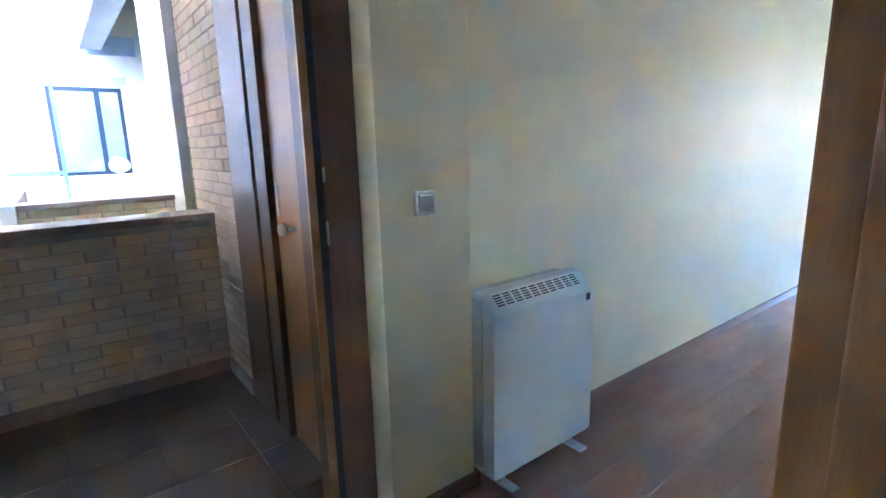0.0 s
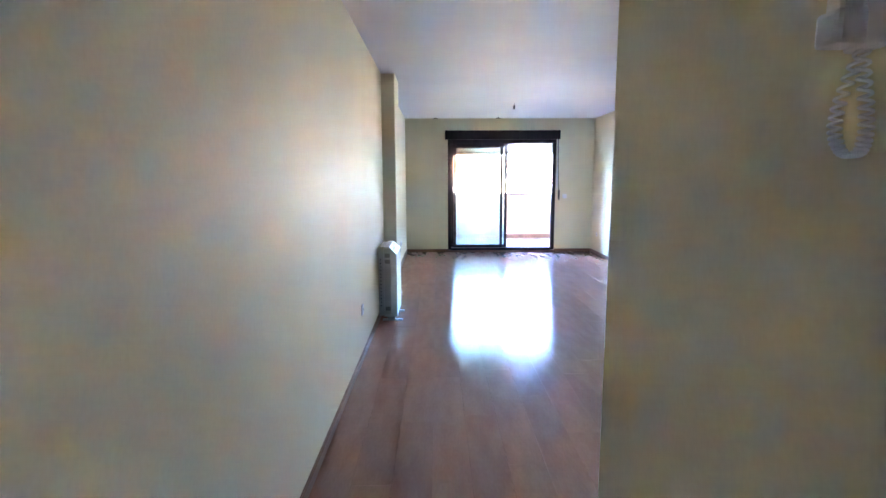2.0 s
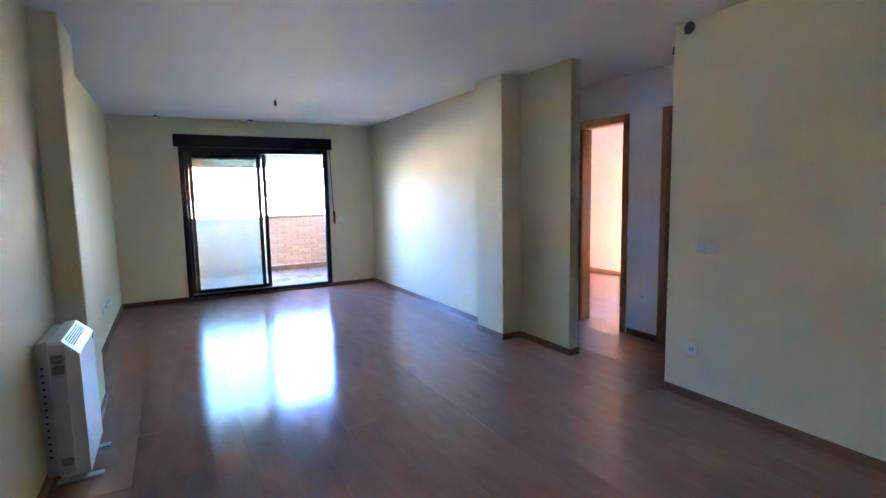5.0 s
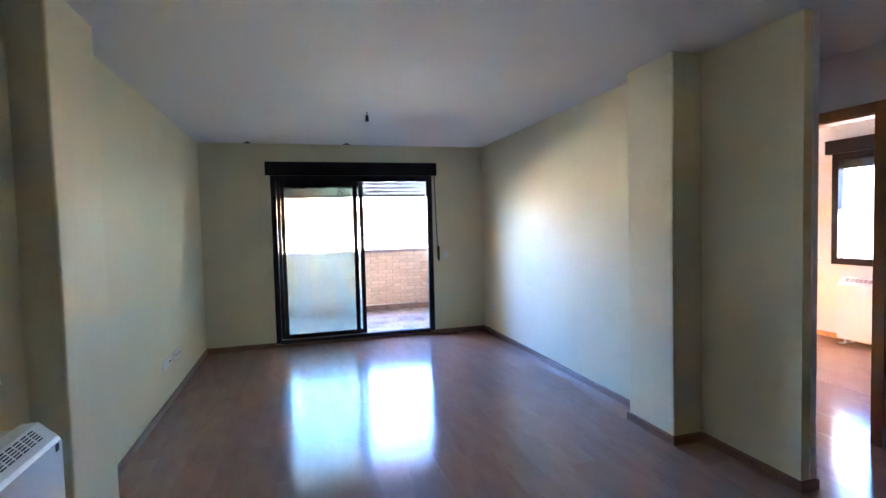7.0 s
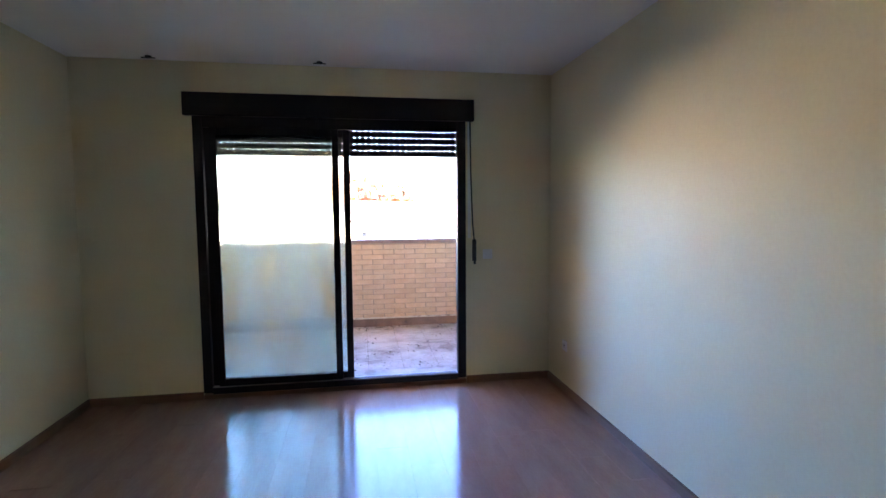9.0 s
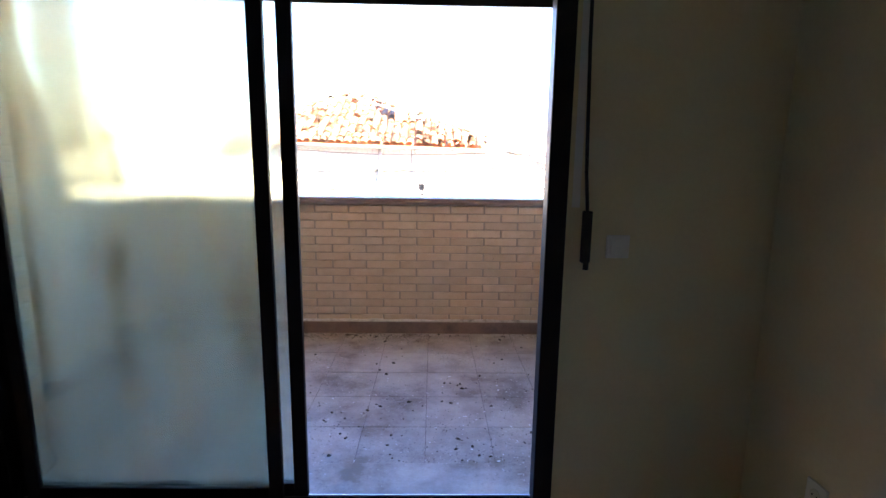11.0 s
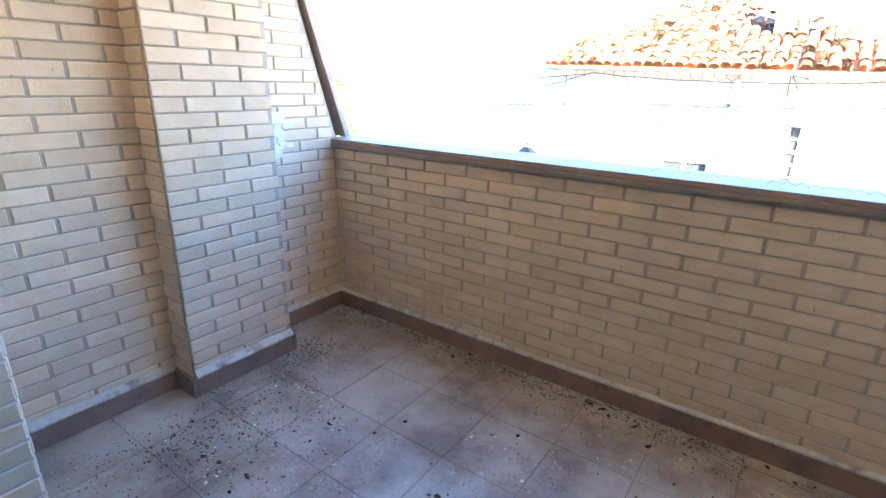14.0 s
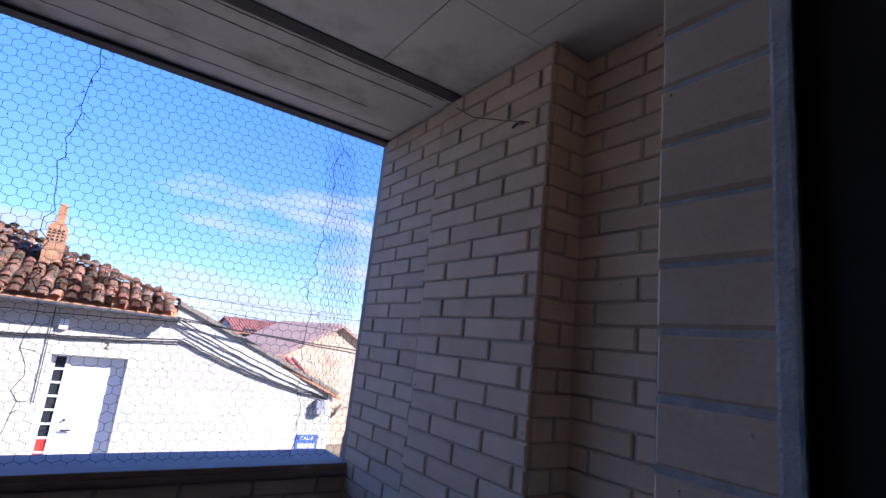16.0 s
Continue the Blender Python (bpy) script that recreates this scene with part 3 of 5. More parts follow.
def tile_skirt(name, runs):
    bm = bmesh.new()
    for x0, y0, x1, y1, (sx, sy) in runs:
        a, b = sorted((x0, x1)), sorted((y0, y1))
        if sx:
            o = sorted((x0, x0 + sx * 0.022))
            add_box(bm, o[0], o[1], b[0], b[1], ZB, 0.075, 0.003)
        else:
            o = sorted((y0, y0 + sy * 0.022))
            add_box(bm, a[0], a[1], o[0], o[1], ZB, 0.075, 0.003)
    return tagged(done(bm, name, M["skirt_tile"]), "brown ceramic skirting tiles round the balcony floor", "skirting", kind="structure")


tile_skirt("baseboard_balcony", [(XBL, YP, XRF, YP, S_), (XBL, 1.555, XBL, YP - 0.022, E_), (XBL, 1.52, XBP + 0.022, 1.52, N_), (XBP, 0.985, XBP, 1.52, E_),
                                 (XBN, 0.985, XBP + 0.022, 0.985, S_), (XBN, YO, XBN, 0.974, E_),
                                 (XRF, 1.542, XRF, YP - 0.022, W_), (XRP - 0.022, 1.52, XRF, 1.52, N_), (XRP, 0.95, XRP, 1.52, W_), (XRP - 0.022, 0.95, XRN, 0.95, S_), (XRN, YO, XRN, 0.928, W_),
                                 (XBN + 0.022, YO, 0.98, YO, N_), (3.07, YO, XRN - 0.022, YO, N_)])
bm = bmesh.new()
for x0, y0, x1, y1, (sx, sy), out_, up in ((XBL, YP, XRF, YP, S_, 0.022, 0.095), (XBP, 0.985, XBP, 1.52, E_, 0.031, 0.112), (XBN, YO, XBN, 0.96, E_, 0.030, 0.108), (XBL, 1.55, XBL, YP - 0.03, E_, 0.028, 0.10),
                                           (XRP, 0.95, XRP, 1.52, W_, 0.031, 0.112), (XRN, YO, XRN, 0.93, W_, 0.030, 0.108), (XRF, 1.55, XRF, YP - 0.03, W_, 0.026, 0.10)):
    n_ = max(2, int(math.hypot(x1 - x0, y1 - y0) / 0.035))
    prev = None
    for k in range(n_ + 1):
        px, py = x0 + (x1 - x0) * k / n_, y0 + (y1 - y0) * k / n_
        j = noise.noise(Vector((px * 14, py * 14, 1.0)))
        o, u = out_ + 0.004 * j, up + 0.010 * noise.noise(Vector((px * 9, py * 9, 6.0)))
        cut = [bm.verts.new((px + sx * d_, py + sy * d_, z_)) for d_, z_ in ((0.001, 0.0755), (o, 0.0755), (o, 0.0755 + 0.008 + 0.003 * j), (0.008, u), (0.001, u))]
        if prev:
            for a in range(4):
                bm.faces.new((prev[a], prev[a + 1], cut[a + 1], cut[a]))
        if k in (0, n_):
            bm.faces.new(cut)
        prev = cut
bmesh.ops.recalc_face_normals(bm, faces=bm.faces[:])
tagged(done(bm, "trim_skirt_bed", M["mortar_bed"]), "pale uneven mortar fillet on top of the skirting tiles", "trim", kind="structure")
# soffit: smooth part, groove, rough outer slab with a dark drip edge
structure("ceiling_balcony", M["slab_paint"], [(-0.1, 4.1, YO, 1.41, CEIL + 0.006, CEIL + 0.3)] + [(-0.1 + k * 1.2 + s * 0.945, min(4.1, 1.097 + k * 1.2 + s * 0.945), y0, y1, CEIL, CEIL + 0.0055) for y0, y1, s in ((YO, 0.993, 0), (0.996, 1.41, 1)) for k in range(-s, 4) if -0.1 + k * 1.2 + s * 0.945 < 4.0], "stained cream painted balcony soffit", "ceiling")
structure("ceiling_balcony_edge", M["slab"], [(-0.1, 4.1, 1.47, 2.11, CEIL + 0.055, CEIL + 0.3)], "rough stained concrete edge of the soffit", "ceiling")
# the groove's shade is put into the colour of this solid strip
structure("beam_groove", M["beam"], [(-0.1, XRF, 1.41, 1.47, CEIL - 0.004, CEIL + 0.28)], "solid near-black strip for the shade in the soffit groove", "trim")
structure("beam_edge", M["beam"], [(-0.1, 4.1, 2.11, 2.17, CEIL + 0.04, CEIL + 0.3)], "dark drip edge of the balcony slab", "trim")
structure("roof_slab", M["slab"], [(-3.0, 9.0, -10.37, 0.3, 2.8, 3.0), (-0.2, 4.2, 0.3, 2.3, 2.8, 3.0)], "concrete roof slab above the flat", "roof")
# the courtyard-side box is unseen, raised to keep sky light out
structure("wall_storeys", M["plaster"], [(-3.0, -0.1, 0.0, 0.28, -3.2, 2.8), (4.1, 9.0, 0.0, 0.28, -3.2, 2.8), (-3.0, 9.0, -0.3, 0.28, 3.0, 8.5), (-10.0, 9.0, -10.3, -10.0, 3.0, 8.5)], "plain outer wall of the apartment house", "wall")

structure("trim_reveal_mortar", M["mortar_grey"], [(3.063, 3.07, 0.163, 0.182, 0.012, 2.26), (0.98, 0.987, 0.163, 0.182, 0.012, 2.26)], "rough grey mortar edge beside the balcony door", "trim", 0.004)

# ---- the balcony door ----
frame_ob = empty("balcony_door", "dark bronze sliding balcony door, one half open, under its shutter box", "door", where=Matrix())
each("frame", M["alu"], [(0.98, 1.045, 0.0, 0.068, 0.0, 2.13), (3.0, 3.07, 0.0, 0.068, 0.0, 2.13), (1.045, 3.0, 0.0, 0.068, -0.012, 0.035), (1.045, 3.0, 0.004, 0.066, 2.05, 2.13)], frame_ob, 0.004)
each("track", M["metal"], [(1.045, 3.0, 0.019, 0.023, 0.035, 0.044), (1.045, 3.0, 0.049, 0.053, 0.035, 0.044)], frame_ob)
boxes("shutter_box", M["alu"], [(0.925, 3.135, -0.035, 0.12, 2.13, 2.30)], frame_ob, 0.006)
each("shutter_guide", M["alu"], [(0.932, 0.965, 0.07, 0.168, 0.012, 2.13), (3.085, 3.118, 0.07, 0.168, 0.012, 2.13)], frame_ob, 0.003)


def sash(x0, x1, y0):
    y1 = y0 + 0.026
    each("sash", M["alu"], [(x0, x0 + 0.045, y0, y1, 0.045, 2.06), (x1 - 0.052, x1, y0, y1, 0.045, 2.06), (x0 + 0.045, x1 - 0.052, y0, y1, 0.045, 0.10), (x0 + 0.045, x1 - 0.052, y0, y1, 1.99, 2.06)], frame_ob, 0.003)
    g = boxes("pane", M["dirty_glass"], [(x0 + 0.04, x1 - 0.047, y0 + 0.011, y0 + 0.015, 0.09, 2.0)], frame_ob)


sash(1.095, 2.048, 0.008)
sash(1.047, 2.135, 0.038)
# roller shutter: slats with a row of light slots between each pair
bm = bmesh.new()
z = 1.85
while z < 2.14:
    add_box(bm, 0.968, 3.082, 0.09, 0.102, z, z + 0.0463)
    x = 1.03
    while x < 3.03:
        add_box(bm, x, min(3.03, x + 0.031), 0.092, 0.100, z + 0.0463, z + 0.051)
        x += 0.046
    z += 0.051
tagged(done(bm, "shutter", M["shutter"], frame_ob), "half-raised dark roller shutter with light slots", kind="stuff")
structure("sill", M["tile"], [(0.98, 3.07, 0.07, 0.32, -0.02, 0.004)], "dirty brown ceramic door sill", "sill", 0.003)
strap = empty("shutter_strap", "dark shutter strap hanging beside the balcony door", "strap")
tube("band", [(3.10, -0.03, 2.13), (3.105, -0.035, 1.7), (3.12, -0.03, 1.3), (3.135, -0.02, 1.16)], 0.006, M["cable"], strap)
bm = bmesh.new()
add_box(bm, 3.12, 3.152, -0.032, -0.006, 0.99, 1.17, 0.006)
add_cyl(bm, (3.14, -0.02, 0.965), (3.14, -0.02, 0.99), 0.010)
done(bm, "toggle", M["cable"], strap)
boxes("slot_plate", M["plastic"], [(3.085, 3.112, -0.004, 0.0, 1.18, 2.13)], strap)


# ---- small fittings ----
def plate(name, where, label, category, kind_="switch"):
    """A white wall plate whose face looks along -y in its own frame."""
    th = empty(name, label, category, where=where)
    bm = bmesh.new()
    w = {"twin": 0.155, "aerial": 0.26, "triple": 0.225}.get(kind_, 0.082)
    add_box(bm, -w / 2, w / 2, -0.009, 0, -0.041, 0.041, 0.005)
    done(bm, "cover", M["plastic"], th)
    for cx in {"switch": (0,), "twin": (-0.037, 0.037)}.get(kind_, ()):
        boxes("rocker", M["plastic"], [(cx - 0.028, cx + 0.028, -0.015, -0.006, -0.028, 0.028)], th, 0.003)
    if kind_ == "aerial":
        each("port", M["slot"], [(cx, cx + 0.016, -0.0115, -0.008, -0.008, 0.008) for cx in (0.06, 0.09)], th, 0.002)
    for cx in ((-0.07, 0, 0.07) if kind_ == "triple" else (0,)):
        if kind_ in ("socket", "triple"):
            bm = bmesh.new()
            add_cyl(bm, (cx, -0.0105, 0), (cx, -0.004, 0), 0.021, 20)
            done(bm, "well", M["heater_side"], th)
            for dx in (-0.0095, 0.0095):
                bm = bmesh.new()
                add_cyl(bm, (cx + dx, -0.012, 0), (cx + dx, -0.006, 0), 0.003, 8)
                done(bm, "contact", M["slot"], th)
    return th


def on_wall(x, y, z, way):
    return pose(x, y, z, 0, 0, {"S": 0, "E": 90, "N": 180, "W": -90}[way])


plate("light_switch", on_wall(0.268, -9.994, 1.106, "E"), "white square light switch beside the entrance door", "light switch")
plate("wall_socket", on_wall(XL, -5.865, 0.356, "E"), "white wall socket above the skirting", "socket", "socket")
plate("wall_socket", on_wall(XL, -1.885, 0.325, "E"), "white blank plate with a small aerial socket above the skirting", "socket", "aerial")
plate("wall_socket", on_wall(XL, -1.52, 0.325, "E"), "white triple wall socket above the skirting", "socket", "triple")
plate("wall_socket", on_wall(XL, -9.06, 0.38, "E"), "white wall socket beside the heater", "socket", "socket")
plate("light_switch", on_wall(3.253, 0, 1.045, "S"), "white square light switch beside the balcony door", "light switch")
plate("light_switch", on_wall(3.93, -5.855, 1.03, "W"), "white double light switch on the cream wall", "light switch", "twin")
plate("wall_socket", on_wall(3.93, -5.772, 0.312, "W"), "white wall socket above the skirting", "socket", "socket")
plate("wall_socket", on_wall(4.85, -4.595, 0.362, "W"), "white wall socket in the hall", "socket", "socket")
plate("wall_socket", on_wall(XR, -0.35, 0.33, "W"), "small white wall socket near the balcony door", "socket", "socket")


def ceiling_hook(x, y, label, drop):
    th = empty("lamp_wire", label, "lamp wire", where=pose(x, y, H))
    tube("cord", [(0, 0, 0), (0.004, 0, -drop * 0.5), (0, 0, -drop)], 0.004, M["cable"], th)
    bm = bmesh.new()
    add_cyl(bm, (0, 0, -drop - 0.055), (0, 0, -drop), 0.017, 14, 0.013)
    done(bm, "holder", M["iron"], th)
    return th


ceiling_hook(1.955, -1.91, "short black lamp cord with an empty bulb holder on the ceiling", 0.03)
for x, y in ((0.74, -0.10), (1.93, -0.12)):
    th = empty("ceiling_hook", "small dark curtain hook in the ceiling by the balcony door", "hook", where=pose(x, y, H))
    bm = bmesh.new()
    add_cyl(bm, (0, 0, -0.012), (0, 0, 0), 0.02, 14)
    add_box(bm, -0.045, 0.045, -0.006, 0.006, -0.016, -0.010)
    done(bm, "bracket", M["iron"], th)
th = empty("wall_hole", "dark junction hole with loose wires high on the wall", "junction box", where=on_wall(3.93, -5.669, 2.478, "W"))
bm = bmesh.new()
add_cyl(bm, (0, -0.004, 0), (0, 0.0, 0), 0.04, 18)
done(bm, "ring", M["slot"], th)
tube("loose_wire", [(0, -0.004, 0), (0.01, -0.03, -0.02), (-0.01, -0.04, -0.045)], 0.004, M["iron"], th)
ceiling_hook(4.33, -5.26, "short black lamp cord in the hall ceiling", 0.02)

# door phone with a coiled cord
phone = empty("door_phone", "white wall door phone with a coiled cord", "door phone", where=on_wall(XC, -9.045, 1.662, "W"))
bm = bmesh.new()
add_box(bm, -0.05, 0.05, -0.03, 0, -0.09, 0.11, 0.008)
done(bm, "base", M["plastic"], phone)
bm = bmesh.new()
add_box(bm, -0.045, -0.005, -0.065, -0.03, -0.085, 0.11, 0.010)
add_box(bm, -0.048, -0.002, -0.075, -0.03, -0.085, -0.035, 0.008)
add_box(bm, -0.048, -0.002, -0.075, -0.03, 0.06, 0.11, 0.008)
done(bm, "handset", M["plastic"], phone)
coil = []
for i in range(260):
    u = i / 259
    a = i * 0.75
    s = u * math.pi
    cx, cz = -0.022 + 0.032 * math.sin(2 * s) * (0.4 + u), -0.09 - 0.15 * math.sin(s)
    coil.append((cx + 0.008 * math.cos(a), -0.02 + 0.008 * math.sin(a), cz))
tube("coiled_cord", coil, 0.0028, M["plastic"], phone, 1)


# ---- storage heaters ----
def heater(where, label, group, vents=True, tall=1.0, L=0.6):
    """Stands against a wall: its back on x = 0, its length along y."""
    th = empty("storage_heater", label, "heater", group, where=where)
    D = 0.185
    bm = bmesh.new()
    add_prism(bm, [(0.055, 0.055), (D, 0.055), (D, 0.69), (D - 0.010, 0.705), (D - 0.072, 0.765), (0.055, 0.765)], "y", 0, L)
    bmesh.ops.bevel(bm, geom=[e for e in bm.edges if e.calc_length() < 0.4 and abs(e.verts[0].co.y - e.verts[1].co.y) < 1e-4], offset=0.006, segments=2, affect="EDGES")
    done(bm, "body", M["heater"], th)
    each("end_panel", M["heater_side"], [(0.06, 0.125, -0.004, 0.0, 0.08, 0.75), (0.06, 0.125, L, L + 0.004, 0.08, 0.755)], th, 0.0015)
    bm = bmesh.new()
    add_prism(bm, [(0.0, 0.06), (0.055, 0.06), (0.055, 0.762), (0.012, 0.762), (0.0, 0.752)], "y", 0.03, L - 0.06)
    done(bm, "back", M["heater_side"], th)
    bm = bmesh.new()
    ang = math.atan2(0.060, -0.062)
    n_ = 10 if L > 0.55 else 8
    for g in range(n_):
        for s in range(5):
            y = (L - n_ * 0.049) / 2 + g * 0.049
            u = 0.34 + 0.125 * s
            px, pz = D - 0.010 - 0.062 * u, 0.705 + 0.060 * u
            m = Matrix.Translation((px, y + 0.018, pz)) @ Matrix.Rotation(-(math.pi - ang), 4, "Y").inverted()
            bmesh.ops.create_cube(bm, size=1, matrix=m @ Matrix.Diagonal((0.0052, 0.037, 0.003, 1)))
    tagged(done(bm, "grille", M["slot"], th), kind="stuff")
    if vents:
        each("vent", M["vent"], [(0.068, 0.118, -0.0065, -0.002, zz, zz + 0.04) for zz in (0.66, 0.60, 0.12)], th)
    bm = bmesh.new()
    for k in range(14):
        add_box(bm, 0.016, 0.028, 0.028, 0.031, 0.16 + k * 0.036, 0.17 + k * 0.036)
    tagged(done(bm, "back_hole", M["slot"], th), kind="stuff")
    bm = bmesh.new()
    add_box(bm, D, D + 0.002, L - 0.055, L - 0.03, 0.655, 0.685)
    done(bm, "badge", M["iron"], th)
    for y in (0.05, L - 0.12):
        bm = bmesh.new()
        add_box(bm, 0.03, D + 0.045, y, y + 0.045, 0.0, 0.012, 0.002)
        add_box(bm, 0.08, D - 0.03, y + 0.008, y + 0.037, 0.0115, 0.056)
        done(bm, "foot", M["metal"], th)
    for part in th.children:
        part.matrix_basis = Matrix.Diagonal((1, 1, tall, 1)) @ part.matrix_basis
    return th


h1 = heater(pose(XL + 0.014, -9.772, FZ), "white electric storage heater against the corridor wall", "storage heaters", False, 1.03, 0.595)
h2 = heater(pose(XL + 0.014, -4.85, FZ), "white electric storage heater against the living room wall", "storage heaters", True, 1.0, 0.52)
copy_thing(h2, pose(7.55 - 0.014, -2.30, FZ, 0, 0, 180))
tube("heater_lead", [(XL + 0.012, -9.06, 0.37), (XL + 0.04, -9.07, 0.30), (XL + 0.03, -9.10, 0.22), (XL + 0.06, -9.16, 0.2)], 0.004, M["plastic"])
tagged(bpy.data.objects["heater_lead"], "white mains lead from the heater to its socket", "cable")


# ---- doors ----
def casing(name, x, y0, y1, top, label, mat):
    """A door lining in a wall at x .. x + 0.10 that runs along y."""
    th = empty(name, label, "door frame", kind="structure")
    each("jamb", mat, [(x - 0.012, x + 0.112, y0 - 0.0, y0 + 0.03, FZ, top), (x - 0.012, x + 0.112, y1 - 0.03, y1, FZ, top), (x - 0.012, x + 0.112, y0 + 0.03, y1 - 0.03, top - 0.03, top)], th, 0.003)
    for xx in (x - 0.024, x + 0.112):
        each("architrave", mat, [(xx, xx + 0.012, y0 - 0.05, y0 + 0.02, FZ, top + 0.05), (xx, xx + 0.012, y1 - 0.02, y1 + 0.05, FZ, top + 0.05), (xx, xx + 0.012, y0 + 0.02, y1 - 0.02, top - 0.02, top + 0.05)], th, 0.003)
    return th


casing("door_2", 4.85, -4.35, -3.74, 2.11, "orange-brown wooden door frame of the bedroom", M["door_wood"])
casing("door_3", 4.85, -5.57, -4.83, 2.11, "orange-brown wooden door frame of the unlit room", M["door_wood"])
# wardrobe front in the bedroom
ward = empty("wardrobe", "built-in wardrobe with light wooden sliding doors", "wardrobe")
boxes("carcass", M["light_wood"], [(5.6, 7.35, -1.10, -0.61, FZ, 2.36)], ward, 0.003)
boxes("door", M["light_wood"], [(5.66, 6.5, -1.135, -1.105, FZ + 0.03, 2.28)], ward, 0.003)
boxes("door", M["light_wood"], [(6.45, 7.26, -1.165, -1.138, FZ + 0.03, 2.28)], ward, 0.003)
boxes("surround", M["door_wood"], [(7.27, 7.37, -1.19, -1.10, FZ, 2.40), (5.56, 7.27, -1.19, -1.10, 2.30, 2.40)], ward, 0.003)
# bedroom window
bw = empty("window_bedroom", "dark bronze window with its shutter box in the bedroom", "window", kind="structure")
boxes("frame", M["alu"], [(7.50, 7.60, -2.19, -2.115, 0.86, 2.18), (7.50, 7.60, -3.35, -3.28, 0.86, 2.18), (7.50, 7.60, -3.28, -2.19, 0.86, 0.94), (7.50, 7.60, -2.76, -2.70, 0.94, 2.18), (7.50, 7.60, -3.28, -2.19, 2.10, 2.18)], bw, 0.004)
boxes("shutter_box", M["alu"], [(7.47, 7.60, -3.42, -2.05, 2.18, 2.34)], bw, 0.005)
boxes("shutter", M["shutter"], [(7.62, 7.64, -3.3, -2.16, 2.0, 2.2)], bw)
g = boxes("pane", M["glass"], [(7.55, 7.555, -3.28, -2.19, 0.94, 2.10)], bw)
g.visible_shadow = False
structure("wall_patio", M["plaster"], [(11.0, 11.2, -8.0, 3.0, -3.0, 2.0)], "sunlit plaster wall across the light well", "wall")

# entrance door: lining, open leaf
ef = empty("door_1", "dark wooden entrance door frame with steel strike plates", "door frame", kind="structure")
each("jamb", M["dark_wood"], [(0.215, 0.300, -10.40, -10.245, FZ, 2.11), (0.300, 1.452, -10.40, -10.245, 2.06, 2.11)], ef, 0.003)
each("jamb", M["door_wood"], [(1.452, 1.60, -10.40, -10.222, FZ, 2.11), (1.50, 1.62, -10.425, -10.401, FZ, 2.16)], ef, 0.003)
bm = bmesh.new()
add_prism(bm, [(0.269, -10.243)] + [(0.269 + 0.026 * math.sin(radians(k * 22.5)), -10.205 - 0.036 * math.cos(radians(k * 22.5))) for k in range(9)], "z", FZ, 2.16)
done(bm, "architrave", M["wall"], ef, True)
boxes("rebate", M["door_wood"], [(0.300, 0.312, -10.41, -10.385, FZ, 2.06)], ef, 0.002)
boxes("weather_strip", M["iron"], [(0.300, 0.308, -10.384, -10.362, FZ, 2.06)], ef, 0.002)
each("strike_plate", M["metal"], [(0.300, 0.3025, -10.360, -10.352, 1.02, 1.09), (0.300, 0.3025, -10.360, -10.352, 1.2, 1.24)], ef, 0.001)

# ---- the gallery outside the entrance ----
structure("gallery_base", M["grout"], [(-1.7, 3.2, -13.5, -10.37, -0.3, -0.004), (-1.42, 0.2, -10.37, -10.10, -0.3, -0.004)], "mortar bed of the gallery floor", "floor")
gal_par = structure("wall_gallery_parapet", M["mortar"], [(-1.60, -1.42, -13.5, -10.25, -0.3, 0.915)], "cream brick gallery parapet in shade", "parapet")
structure("trim_gallery_coping", M["coping"], [(-1.65, -1.39, -13.5, -10.26, 0.915, 0.955)], "pale stone coping on the gallery parapet", "coping", 0.005)
gal_wall = structure("wall_gallery", M["mortar"], [(-1.83, -0.98, -10.25, -10.0, -0.3, 2.6), (-0.98, -0.05, -10.25, -10.0, 2.1, 2.6), (-0.05, 0.25, -10.25, -10.222, 2.1, 2.6)], "cream brick gallery wall", "wall")
structure("trim_gallery_skirt", M["coping"], [(-1.42, -1.40, -13.5, -10.25, -0.004, 0.08), (-1.40, -0.98, -10.27, -10.25, -0.004, 0.08)], "brown ceramic skirting of the gallery", "skirting")
structure("ceiling_gallery", M["slab"], [(-1.9, 3.2, -13.5, -10.37, 2.6, 2.8)], "plain soffit over the gallery", "ceiling")
# unseen overhead slab, east wall and upper heights, added to cut daylight
structure("wall_courtyard", M["plaster"], [(-9.3, 3.0, -17.3, -17.0, -3.0, 26), (-9.0, -3.1, -9.2, -9.0, -3.0, 26), (-1.6, 3.0, -13.9, -13.7, -3.0, 9.0), (-1.9, 3.0, -17.0, -13.9, 2.8, 26), (-9.0, 9.0, -10.3, -10.0, 8.5, 26), (-1.6, 3.0, -13.7, -10.3, 2.8, 3.0),
                                           (-3.1, -2.16, -10.26, -9.0, -3.0, 8.5), (-9.0, -1.88, -17.0, -9.2, 5.6, 8.6), (2.8, 3.0, -17.0, -13.9, -3.0, 2.8)], "plain courtyard walls with unseen upper parts and slab added to block daylight", "wall")
# sheet coloured as darkness, no wall of the place
structure("wall_behind_door", M["slot"], [(-1.0, 0.24, -10.14, -10.10, -0.003, 2.3)], "near-black sheet for the unlit space behind the closed door", "wall")
# out of view; painted white so that they reflect light into the entrance
structure("wall_gallery_end", M["wall_white"], [(2.6, 2.8, -13.5, -10.37, 0, 2.6), (-1.6, 2.8, -13.7, -13.5, 0, 2.6)], "unseen white end walls of the gallery, added to bounce light indoors", "wall")
nd = empty("neighbour_door", "closed orange-brown wooden door with a round steel knob", "door")
